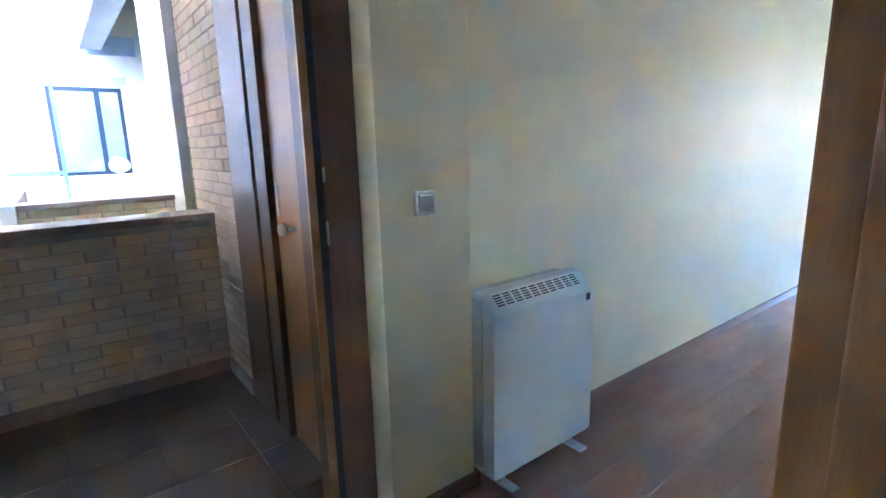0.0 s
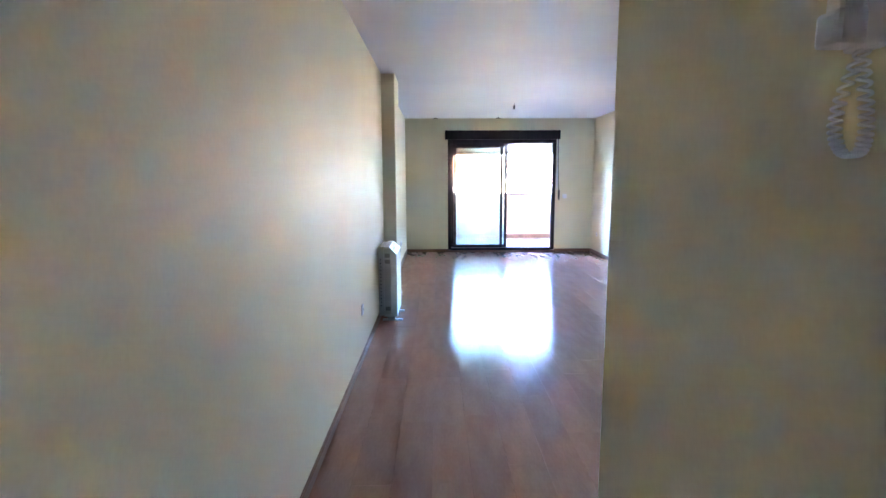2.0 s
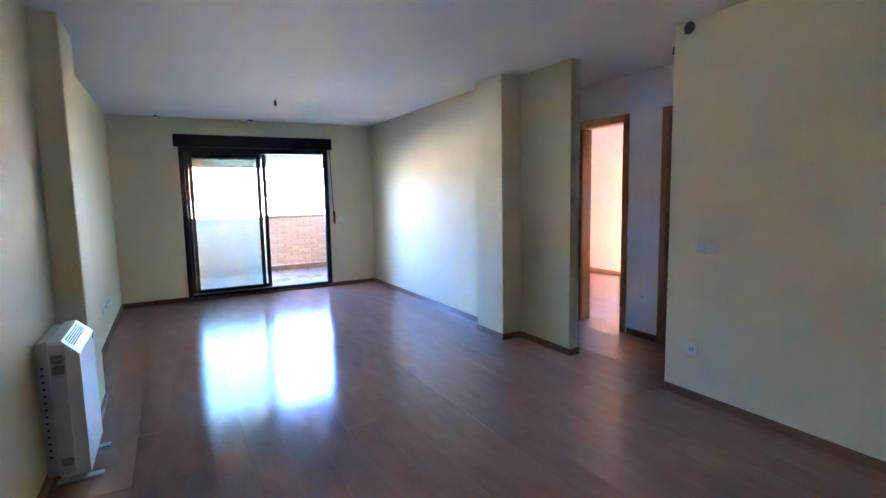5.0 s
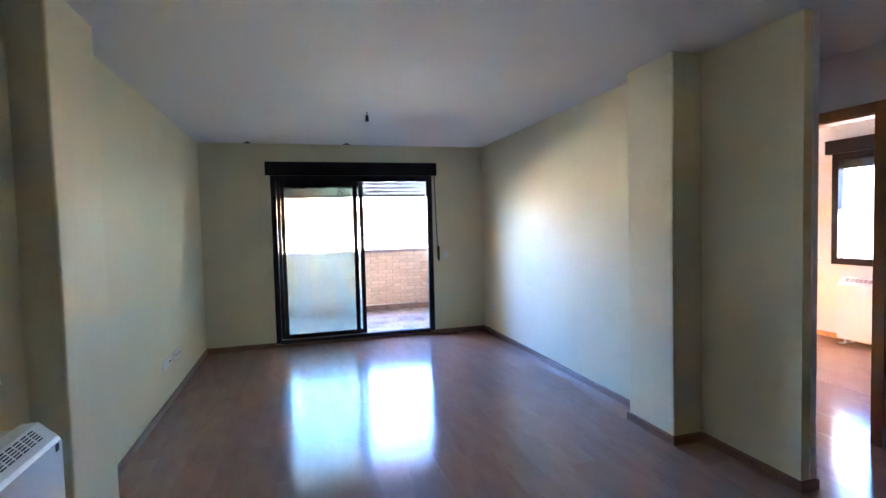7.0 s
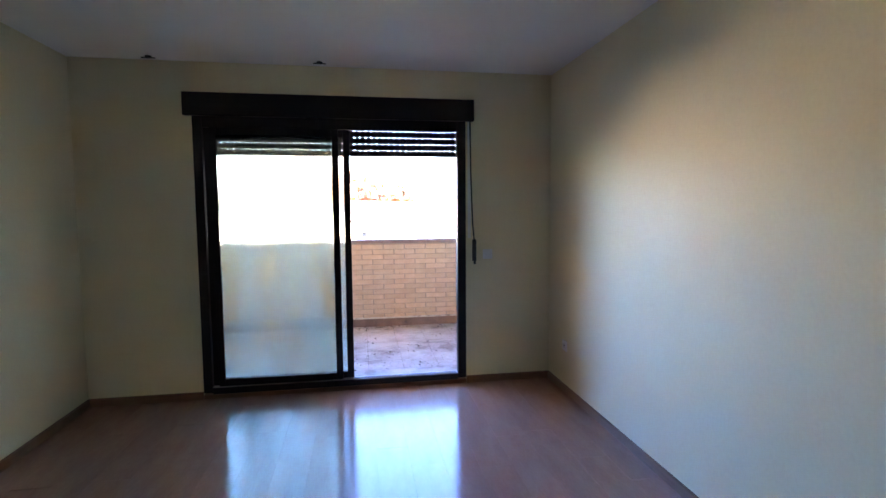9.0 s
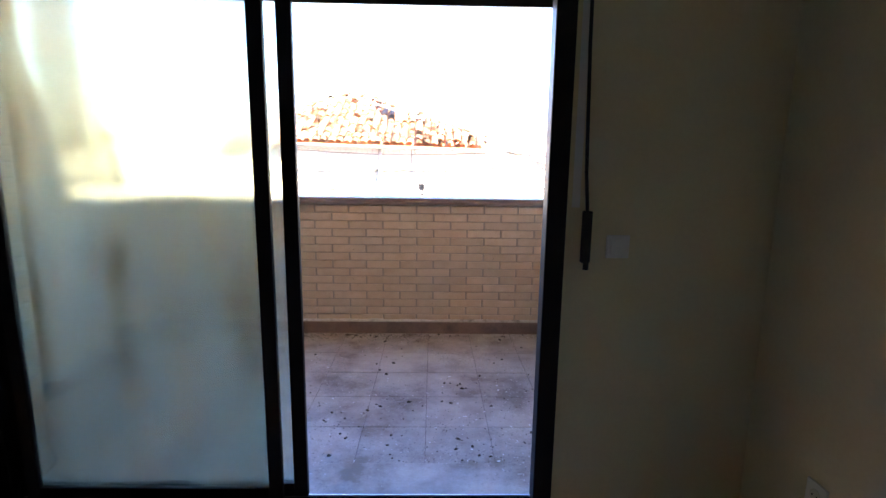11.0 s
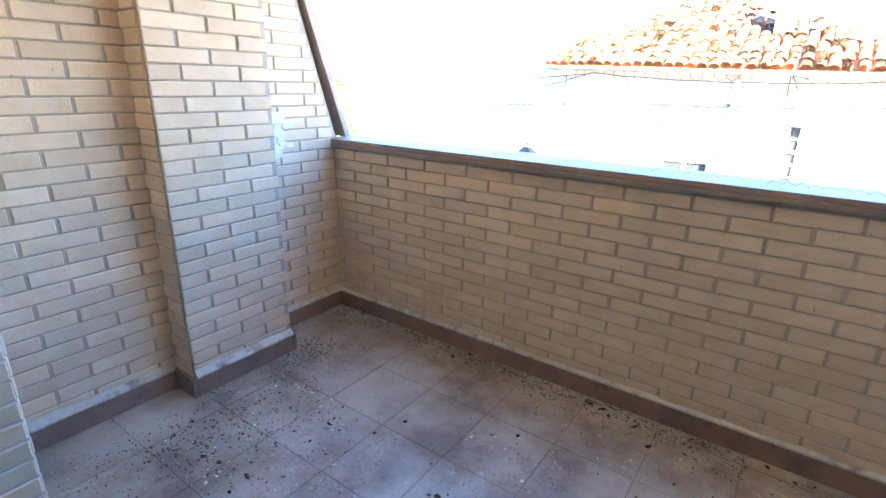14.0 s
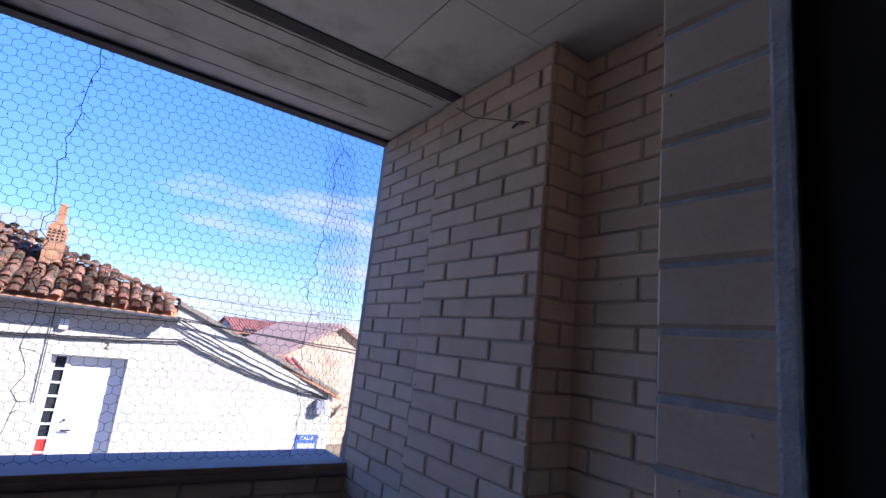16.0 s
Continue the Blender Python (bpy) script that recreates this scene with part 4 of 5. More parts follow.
boxes("leaf", M["door_wood"], [(-0.46, 0.15, -10.235, -10.195, 0.0, 2.05)], nd, 0.004)
each("frame", M["dark_wood"], [(-0.98, -0.64, -10.262, -10.16, 0, 2.1), (-0.60, -0.465, -10.262, -10.19, 0, 2.1), (-0.60, 0.15, -10.28, -10.19, 2.05, 2.1), (0.152, 0.213, -10.27, -10.222, 0, 2.1)], nd, 0.004)
# solid dark strip painted as the shade between jamb and leaf
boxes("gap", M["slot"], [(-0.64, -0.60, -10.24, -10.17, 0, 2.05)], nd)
bm = bmesh.new()
add_cyl(bm, (-0.26, -10.235, 0.99), (-0.26, -10.275, 0.99), 0.011, 14)
bmesh.ops.create_uvsphere(bm, u_segments=18, v_segments=10, radius=0.027, matrix=pose(-0.26, -10.285, 0.99) @ Matrix.Diagonal((1, 0.7, 1, 1)))
done(bm, "knob", M["metal"], nd, True)
boxes("lock_plate", M["metal"], [(-0.44, -0.415, -10.238, -10.235, 1.02, 1.16)], nd, 0.001)
# filled recess: its darkness is painted on as black iron
structure("downpipe", M["iron"], [(-2.15, -1.84, -10.20, -10.0, -0.3, 2.6)], "solid black box for the shade in the gallery wall's pipe recess", "downpipe", 0.01)
par2 = structure("wall_second_parapet", M["mortar"], [(-2.7, -2.5, -11.16, -10.27, -0.3, 0.955)], "cream brick parapet of the next gallery", "parapet")
structure("trim_second_coping", M["coping"], [(-2.74, -2.47, -11.16, -10.265, 0.955, 0.99)], "brown coping on the next parapet", "coping", 0.005)
structure("wall_second_return", M["plaster"], [(-4.6, -2.47, -11.36, -11.165, -0.3, 0.99)], "pale plastered return of the next parapet", "parapet", 0.005)
cb = empty("courtyard_building", "pale plaster courtyard building with sliding windows and blue bands", "building")
# second box runs unseen up to 26 m to shut out sky light
boxes("wall", M["plaster"], [(-9.3, -9.0, -20.0, -9.0, -3.0, 0.94), (-9.3, -9.0, -20.0, -9.0, 2.40, 26), (-9.3, -9.0, -20, -11.36, 0.94, 2.40), (-9.3, -9.0, -9.79, -9.0, 0.94, 2.40), (-9.3, -9.0, -10.89, -10.85, 0.94, 2.40), (-9.3, -9.0, -11.36, -10.89, 1.76, 2.40)], cb)
each("band", M["grey_blue"], [(-9.0, -8.95, -20, -9.7, 2.44, 2.58), (-9.0, -8.93, -20, -9.5, 2.93, 3.24)], cb)
boxes("sill", M["slab"], [(-9.02, -8.9, -10.95, -9.7, 0.88, 0.94)], cb, 0.005)
boxes("frame", M["alu"], [(-9.1, -9.02, -10.85, -10.74, 0.94, 2.4), (-9.1, -9.02, -9.85, -9.79, 0.94, 2.4), (-9.1, -9.02, -10.74, -9.85, 0.94, 1.0), (-9.1, -9.02, -10.74, -9.85, 2.33, 2.4), (-9.1, -9.02, -10.20, -10.12, 1.0, 2.33)], cb)
boxes("pane", M["frosted"], [(-9.08, -9.06, -10.74, -9.85, 1.0, 2.33)], cb)
boxes("pane", M["dark_wood"], [(-9.12, -9.06, -11.36, -10.89, 0.94, 1.76)], cb)
each("rail", M["blue"], [(-8.6, -8.57, -11.5, -10.75, 0.98, 1.04), (-8.6, -8.57, -10.80, -10.75, -0.3, 2.4)], cb)
bm = bmesh.new()
bmesh.ops.create_icosphere(bm, subdivisions=3, radius=0.2, matrix=pose(-8.96, -9.98, 1.08) @ Matrix.Diagonal((0.3, 0.8, 0.8, 1)))
for v in bm.verts:
    v.co += Vector(noise.noise_vector(v.co * 6)) * 0.06
tagged(done(bm, "plastic_bag", M["bag"], None, True), "crumpled white and green bag on the window ledge", "bag")

# ---- the street and the house across it ----
GZ = -3.0
me = bpy.data.meshes.new("ground")
me.from_pydata([(-2500, -300, GZ), (2500, -300, GZ), (2500, 3000, GZ), (-2500, 3000, GZ)], [], [(0, 1, 2, 3)])
me.materials.append(M["ground"])
tagged(new("ground", me), "dry winter ground of the village and fields", "ground", kind="structure")
structure("road", M["asphalt"], [(-60, 60, 3.2, 9.2, GZ, GZ + 0.03)], "unseen village street, made pale to bounce light up", "road")
structure("pavement", M["slab"], [(-60, 60, 9.2, 10.2, GZ, GZ + 0.14), (-60, 60, 2.5, 3.2, GZ, GZ + 0.14)], "narrow concrete pavement along the street", "pavement")

house = empty("white_house", "old whitewashed village house with a clay tile roof", "house")
FY = 10.2


def top_of(x):
    if x < -2.05:
        return 2.115 + (x + 2.05) * 0.41
    if x < 3.85:
        return 1.70 - 0.02 * x
    return 1.85 - (x - 3.85) * 0.442


bm = bmesh.new()


def strip(x0, x1, z0, z1=None, y0=FY, y1=FY + 0.35):
    if z1 is not None:
        add_box(bm, x0, x1, y0, y1, z0, z1)
        return
    xs = [x0] + [b for b in (-2.05, 3.85) if x0 < b < x1] + [x1]
    for a, b in zip(xs, xs[1:]):
        add_prism(bm, [(a, z0), (b, z0), (b, top_of(b - 1e-4)), (a, top_of(a + 1e-4))], "y", y0, y1)


strip(-10.5, 0.17, GZ)
strip(0.17, 1.19, GZ, -0.75)
strip(0.17, 1.19, 0.69)
strip(1.19, 2.2, GZ)
strip(2.2, 3.25, GZ, -1.35)
strip(2.2, 3.25, 0.84)
strip(3.25, 7.05, GZ)
add_box(bm, -10.5, -10.2, FY + 0.35, 22, GZ, -1.3)
add_box(bm, 6.75, 7.05, FY + 0.35, 22, GZ, 0.35)
for v in bm.verts:
    if abs(v.co.y - FY) < 1e-4:
        v.co.y += 0.02 * noise.noise(Vector((v.co.x, 0, v.co.z)))
done(bm, "wall", M["limewash"], house)
# window with a raised blind and a small iron balcony
win = done((lambda b: (add_box(b, 0.17, 0.24, FY + 0.06, FY + 0.2, -0.75, 0.69), b)[1])(bmesh.new()), "window", M["chimney"], house)
each("blind_slat", M["blind"], [(0.26, 1.15, FY + 0.18, FY + 0.2, 0.05 + k * 0.046, 0.093 + k * 0.046) for k in range(14)], win, 0.003)
boxes("frame", M["white_door"], [(0.26, 1.15, FY + 0.20, FY + 0.25, -0.75, -0.32), (0.26, 0.32, FY + 0.20, FY + 0.25, -0.32, 0.06), (1.09, 1.15, FY + 0.20, FY + 0.25, -0.32, 0.06), (0.67, 0.74, FY + 0.20, FY + 0.25, -0.32, 0.06)], win, 0.004)
boxes("pane", M["dark_glass"], [(0.32, 1.09, FY + 0.22, FY + 0.23, -0.32, 0.06)], win)
rail = each("rail", M["iron"], [(-0.02, 1.28, FY - 0.22, FY - 0.195, -0.16, -0.135), (-0.02, 1.28, FY - 0.22, FY - 0.195, -0.70, -0.68), (-0.02, 0.0, FY - 0.22, FY, -0.16, -0.135), (1.26, 1.28, FY - 0.22, FY, -0.16, -0.135)]
             + [(0.0 + k * 0.115, 0.016 + k * 0.115, FY - 0.215, FY - 0.2, -0.70, -0.14) for k in range(12)], house)
boxes("balcony_slab", M["slab"], [(-0.06, 1.32, FY - 0.26, FY, -0.82, -0.72)], house)
# white door with a strip of small panes
dr = boxes("door", M["white_door"], [(2.46, 3.2, FY + 0.22, FY + 0.26, -1.35, 0.80), (2.2, 2.26, FY + 0.18, FY + 0.26, -1.35, 0.84), (2.40, 2.46, FY + 0.18, FY + 0.26, -1.35, 0.84), (3.2, 3.25, FY + 0.12, FY + 0.26, -1.35, 0.84)]
           + [(2.26, 2.40, FY + 0.19, FY + 0.25, -1.35 + k * 0.215, -1.32 + k * 0.215) for k in range(11)], house, 0.003)
boxes("pane", M["dark_glass"], [(2.26, 2.40, FY + 0.22, FY + 0.23, -0.45, 0.8)], dr)
boxes("panel", M["red"], [(2.26, 2.40, FY + 0.21, FY + 0.22, -1.3, -0.46)], dr)
bm = bmesh.new()
add_cyl(bm, (2.56, FY + 0.22, -0.2), (2.56, FY + 0.17, -0.2), 0.02)
done(bm, "lock", M["iron"], dr)
bm = bmesh.new()
add_box(bm, 2.54, 2.68, FY + 0.16, FY + 0.18, -0.37, -0.34, 0.005)
done(bm, "handle", M["iron"], dr)


def text(body, size, where, mat, parent, name="lettering"):
    cu = bpy.data.curves.new(name, "FONT")
    cu.body, cu.size, cu.extrude, cu.align_x = body, size, 0.001, "CENTER"
    cu.materials.append(mat)
    ob = new(name, cu)
    ob.parent = parent
    ob.matrix_basis = where
    return ob


text("2", 0.16, pose(2.9, FY - 0.012, 0.98, 90), M["iron"], house, "house_number")
sign = empty("street_sign", "blue enamel street name sign with white letters", "sign")
boxes("plate", M["blue"], [(6.38, 6.84, FY - 0.02, FY - 0.004, -0.72, -0.40)], sign, 0.003)
text("CALLE", 0.10, pose(6.61, FY - 0.024, -0.50, 90), M["white_door"], sign)
each("lettering_bar", M["white_door"], [(6.44 + k * 0.06, 6.485 + k * 0.06, FY - 0.024, FY - 0.021, -0.66, -0.57) for k in range(6)], sign)
mb = empty("meter_box", "grey cable box under the eaves end", "box")
boxes("case", M["zinc"], [(6.66, 6.86, FY - 0.16, FY - 0.004, 0.02, 0.28)], mb, 0.008)
small = empty("wall_bracket_box", "small white box on the house wall", "box")
boxes("case", M["white_door"], [(2.2, 2.32, FY - 0.08, FY - 0.004, 1.24, 1.40)], small, 0.006)

# roof: boarding under the tiles, verges, side slopes
roof_base = bmesh.new()
APEX = Vector((0.30, 12.9, 3.10))
EL, ER = Vector((-2.12, 9.92, 1.74)), Vector((3.82, 9.92, 1.62))
L2, R2 = Vector((-2.12, 10.35, 1.98)), Vector((3.82, 10.35, 1.84))


def slab_faces(b, pts, t=0.05):
    up = [b.verts.new(p) for p in pts]
    dn = [b.verts.new(p - Vector((0, 0, t))) for p in pts]
    b.faces.new(up)
    b.faces.new(dn[::-1])
    for i in range(len(pts)):
        b.faces.new((up[i], dn[i], dn[(i + 1) % len(pts)], up[(i + 1) % len(pts)]))
    bmesh.ops.recalc_face_normals(b, faces=b.faces[:])


slab_faces(roof_base, [EL, ER, R2, APEX, L2])
BACK = Vector((APEX.x, 22, APEX.z))
slab_faces(roof_base, [L2, APEX, BACK, Vector((-10.6, 22, -1.35)), Vector((-10.6, 10.1, -1.35))])
slab_faces(roof_base, [R2, Vector((7.2, 10.1, 0.35)), Vector((7.2, 22, 0.35)), BACK, APEX])
roof = done(roof_base, "roof", M["chimney"], house)
# verge stones along the gable slopes
for (xa, za), (xb, zb) in (((-10.5, top_of(-10.5)), (-2.1, 2.1)), ((3.86, 1.86), (7.15, 0.40))):
    n_ = 26
    for i in range(n_):
        bm = bmesh.new()
        u0, u1 = i / n_, (i + 0.96) / n_
        x0, x1, z0, z1 = xa + (xb - xa) * u0, xa + (xb - xa) * u1, za + (zb - za) * u0, za + (zb - za) * u1
        j = 0.02 * noise.noise(Vector((i * 1.7, xa, 0)))
        add_prism(bm, [(x0, z0 - 0.02), (x1, z1 - 0.02), (x1, z1 + 0.06 + j), (x0, z0 + 0.06 + j)], "y", FY - 0.06, FY + 0.4)
        done(bm, "verge_stone", M["moss_stone"], house)
# gutter and downpipe
bm = bmesh.new()
for i in range(24):
    a0, a1 = EL.lerp(ER, i / 24), EL.lerp(ER, (i + 1) / 24)
    for k in range(6):
        t0, t1 = math.pi + math.pi * k / 6, math.pi + math.pi * (k + 1) / 6
        c0 = [Vector((a.x, a.y - 0.09 + 0.065 * math.cos(t), a.z + 0.0 + 0.065 * math.sin(t))) for a, t in ((a0, t0), (a0, t1), (a1, t1), (a1, t0))]
        bm.faces.new([bm.verts.new(c) for c in c0])
bmesh.ops.remove_doubles(bm, verts=bm.verts[:], dist=1e-4)
g_ = done(bm, "gutter", M["gutter"], house)
so = g_.modifiers.new("thick", "SOLIDIFY")
so.thickness = 0.006
bm = bmesh.new()
add_cyl(bm, (1.37, FY - 0.10, 1.62), (1.37, FY - 0.08, 1.30), 0.045)
add_cyl(bm, (1.37, FY - 0.07, 1.32), (1.40, FY - 0.07, GZ + 0.1), 0.05)
done(bm, "downpipe", M["zinc"], house, True)
# roof tiles on the hip
bm = bmesh.new()
for i in range(7):
    a0, a1 = math.pi * i / 6, 0
    for s, y in ((1.0, 0.0), (0.82, 0.40)):
        bm.verts.new((0.092 * s * math.cos(a0), y * 0.85, 0.07 * s * math.sin(a0) + 0.015))
bm.verts.ensure_lookup_table()
for i in range(6):
    bm.faces.new((bm.verts[2 * i], bm.verts[2 * i + 1], bm.verts[2 * i + 3], bm.verts[2 * i + 2]))
tile_me = bpy.data.meshes.new("roof_tile")
bmesh.ops.solidify(bm, geom=bm.faces[:], thickness=0.014)
bm.to_mesh(tile_me)
bm.free()
tile_me.materials.append(M["roof_tile"])
rt = random.Random(5)
slope_v = Vector((0, APEX.y - 9.92, APEX.z - 1.68)).normalized()
tilt = math.degrees(math.atan2(slope_v.z, slope_v.y))
for c in range(33):
    x = -2.04 + c * 0.179
    for r in range(14):
        s = r * 0.25 - 0.04
        p = Vector((x, 9.92, 1.70 - 0.02 * x)) + slope_v * s
        f0 = (p.y - 10.35) / (APEX.y - 10.35)
        if f0 > 0 and not (L2.x + f0 * (APEX.x - L2.x) - 0.05 < x < R2.x + f0 * (APEX.x - R2.x) + 0.05):
            continue
        ob = new("tile", tile_me)
        ob.parent = roof
        ob.matrix_basis = pose(p.x + rt.uniform(-0.015, 0.015), p.y, p.z + 0.045 + rt.uniform(-0.01, 0.015), tilt - 3 + rt.uniform(-3, 3), rt.uniform(-5, 5), rt.uniform(-4, 4))
for a, b in ((L2, APEX), (R2, APEX)):
    n_ = 11
    for i in range(n_):
        p = a.lerp(b, i / n_)
        d = (b - a)
        ob = new("ridge_tile", tile_me)
        ob.parent = roof
        ob.matrix_basis = Matrix.Translation(p + Vector((0, 0, 0.045))) @ d.to_track_quat("Y", "Z").to_matrix().to_4x4() @ Matrix.Diagonal((1.15, 1.0, 1.1, 1)) @ pose(0, 0, 0, rt.uniform(-3, 3), rt.uniform(-6, 6), rt.uniform(-4, 4))
bm = bmesh.new()
add_cyl(bm, APEX + Vector((0, 0, 0.05)), APEX + Vector((0, 0, 0.32)), 0.05, 10, 0.03)
add_box(bm, APEX.x - 0.11, APEX.x + 0.11, APEX.y - 0.03, APEX.y + 0.03, APEX.z + 0.32, APEX.z + 0.34)
done(bm, "finial", M["zinc"], house)
# chimney: brick shaft, perforated brick part, clay pot
ch = done((lambda b: (add_box(b, 1.62, 1.98, 11.05, 11.41, 1.7, 2.12, 0.02), b)[1])(bmesh.new()), "chimney", M["limewash"], house)
for k in range(14):
    z0 = 2.10 + k * 0.062
    each("brick", M["chimney"], [(1.655, 1.80, 11.08, 11.38, z0, z0 + 0.054), (1.812, 1.945, 11.08, 11.38, z0, z0 + 0.054)] if k % 2 else [(1.655, 1.72, 11.08, 11.38, z0, z0 + 0.054), (1.73, 1.87, 11.08, 11.38, z0, z0 + 0.054), (1.88, 1.945, 11.08, 11.38, z0, z0 + 0.054)], ch, 0.003)
bm = bmesh.new()
for rr_ in range(4):
    for cc in range(4):
        add_box(bm, 1.68 + cc * 0.065, 1.715 + cc * 0.065, 11.074, 11.081, 2.72 + rr_ * 0.055, 2.75 + rr_ * 0.055)
tagged(done(bm, "vent_hole", M["slot"], ch), kind="stuff")
boxes("mortar_core", M["mortar"], [(1.66, 1.94, 11.085, 11.375, 2.1, 2.965)], ch)
bm = bmesh.new()
add_prism(bm, [(1.66, 2.965), (1.94, 2.965), (1.88, 3.05), (1.72, 3.05)], "y", 11.1, 11.36)
add_box(bm, 1.74, 1.86, 11.17, 11.29, 3.05, 3.40, 0.01)
done(bm, "pot", M["chimney"], ch)

# ---- cables, aerial, lantern ----
cb_ = empty("facade_cables", "black cables sagging along the white house", "cable")
for k, (p, q, d) in enumerate((((-4.3, FY - 0.05, 0.90), (-0.4, FY - 0.05, 1.10), 0.02), ((-0.4, FY - 0.05, 1.10), (4.0, FY - 0.05, 1.20), 0.05), ((4.0, FY - 0.05, 1.22), (6.9, FY - 0.05, 0.30), 0.10),
                               ((3.86, FY - 0.10, 1.60), (6.9, FY - 0.08, 0.38), 0.03), ((3.86, FY - 0.10, 1.56), (6.9, FY - 0.08, 0.32), 0.08), ((3.86, FY - 0.12, 1.58), (12, 9.6, 1.15), 0.05),
                               ((3.86, FY - 0.12, 1.62), (12, 9.4, 0.95), 0.06), ((-4.1, FY - 0.15, 1.12), (-1.2, FY - 0.05, 1.62), 0.12), ((-1.2, FY - 0.05, 1.62), (3.86, FY - 0.1, 1.55), 0.10),
                               ((-1.2, FY - 0.05, 1.60), (-12, 9.6, 1.6), 0.25), ((-1.2, FY - 0.05, 1.60), (-12, 9.3, 1.2), 0.15), ((-4.3, FY - 0.05, 0.9), (-4.5, FY - 0.05, 0.3), 0.0),
                               ((2.1, FY - 0.04, 1.6), (2.12, FY - 0.04, 0.1), 0.0), ((-1.7, FY - 0.04, 1.55), (-1.66, FY - 0.04, -2.2), 0.0), ((3.0, 12.5, 2.2), (14, 14, 2.4), 0.2), ((3.0, 12.0, 2.0), (14, 13, 1.7), 0.15))):
    for j in range(2 if k < 3 else 1):
        tube("cable", [(x, y, z + 0.045 * j) for x, y, z in sag(p, q, d + 0.02 * j, 16, 0.008)], 0.014 if k < 7 else 0.008, M["cable"], cb_, 1)
boxes("bracket", M["iron"], [(3.80, 3.90, FY - 0.14, FY, 1.54, 1.64)], cb_, 0.005)
ae = empty("tv_aerial", "tall bent television aerial mast with two antennas", "aerial")
tube("mast", [(-4.30, 9.95, -1.5), (-4.27, 9.95, -0.5), (-4.17, 9.95, 1.6), (-4.06, 9.95, 2.97), (-3.975, 9.95, 4.02)], 0.020, M["gutter"], ae)
bm = bmesh.new()
add_cyl(bm, (-4.54, 9.95, 3.96), (-3.22, 9.9, 4.25), 0.014, 8)
for i in range(14):
    p = Vector((-4.5, 9.95, 3.97)).lerp(Vector((-3.25, 9.9, 4.245)), i / 13)
    add_cyl(bm, p + Vector((0, -0.10, -0.03)), p + Vector((0, 0.10, 0.03)), 0.005, 6)
add_box(bm, -4.56, -4.44, 9.9, 10.0, 3.88, 4.0)
add_cyl(bm, (-4.2, 9.95, 3.90), (-3.75, 9.95, 4.08), 0.012, 8)
done(bm, "upper_antenna", M["iron"], ae)
bm = bmesh.new()
add_cyl(bm, (-4.16, 9.93, 2.96), (-3.1, 9.9, 2.76), 0.012, 8)
for i in range(10):
    p = Vector((-3.9, 9.92, 2.91)).lerp(Vector((-3.2, 9.9, 2.78)), i / 9)
    add_cyl(bm, p + Vector((0, 0, -0.09)), p + Vector((0, 0, 0.09)), 0.006, 6)
for i in range(7):
    add_cyl(bm, (-4.1, 9.8, 2.72 + i * 0.08), (-3.8, 10.1, 2.72 + i * 0.08), 0.004, 6)
done(bm, "lower_antenna", M["iron"], ae)

ln = empty("street_lantern", "black iron street lantern on a bracket", "lantern")
LX, LY, LZ = -1.40, 8.0, -0.12
bm = bmesh.new()


def ring(b, w, z):
    return [b.verts.new((LX + w * sx, LY + w * sy, z)) for sx, sy in ((-1, -1), (1, -1), (1, 1), (-1, 1))]


lv = [ring(bm, w * 0.72, z) for w, z in ((0.12, LZ), (0.215, LZ + 0.32), (0.235, LZ + 0.33), (0.20, LZ + 0.37), (0.10, LZ + 0.44), (0.09, LZ + 0.47), (0.04, LZ + 0.48))]
for a, b in zip(lv[1:], lv[2:]):
    for i in range(4):
        bm.faces.new((a[i], a[(i + 1) % 4], b[(i + 1) % 4], b[i]))
bm.faces.new(lv[-1])
for i in range(4):
    add_cyl(bm, lv[0][i].co, lv[1][i].co, 0.012, 6)
    add_cyl(bm, lv[0][i].co, lv[0][(i + 1) % 4].co, 0.012, 6)
bmesh.ops.create_uvsphere(bm, u_segments=10, v_segments=6, radius=0.035, matrix=pose(LX, LY, LZ + 0.52))
bmesh.ops.recalc_face_normals(bm, faces=bm.faces[:])
done(bm, "cage", M["iron"], ln)
bm = bmesh.new()
q0, q1 = ring(bm, 0.083, LZ), ring(bm, 0.148, LZ + 0.32)
for i in range(4):
    bm.faces.new((q0[i], q0[(i + 1) % 4], q1[(i + 1) % 4], q1[i]))
done(bm, "pane", M["frosted"], ln)
tube("post", [(LX, LY, LZ), (LX, LY, GZ)], 0.045, M["iron"], ln)

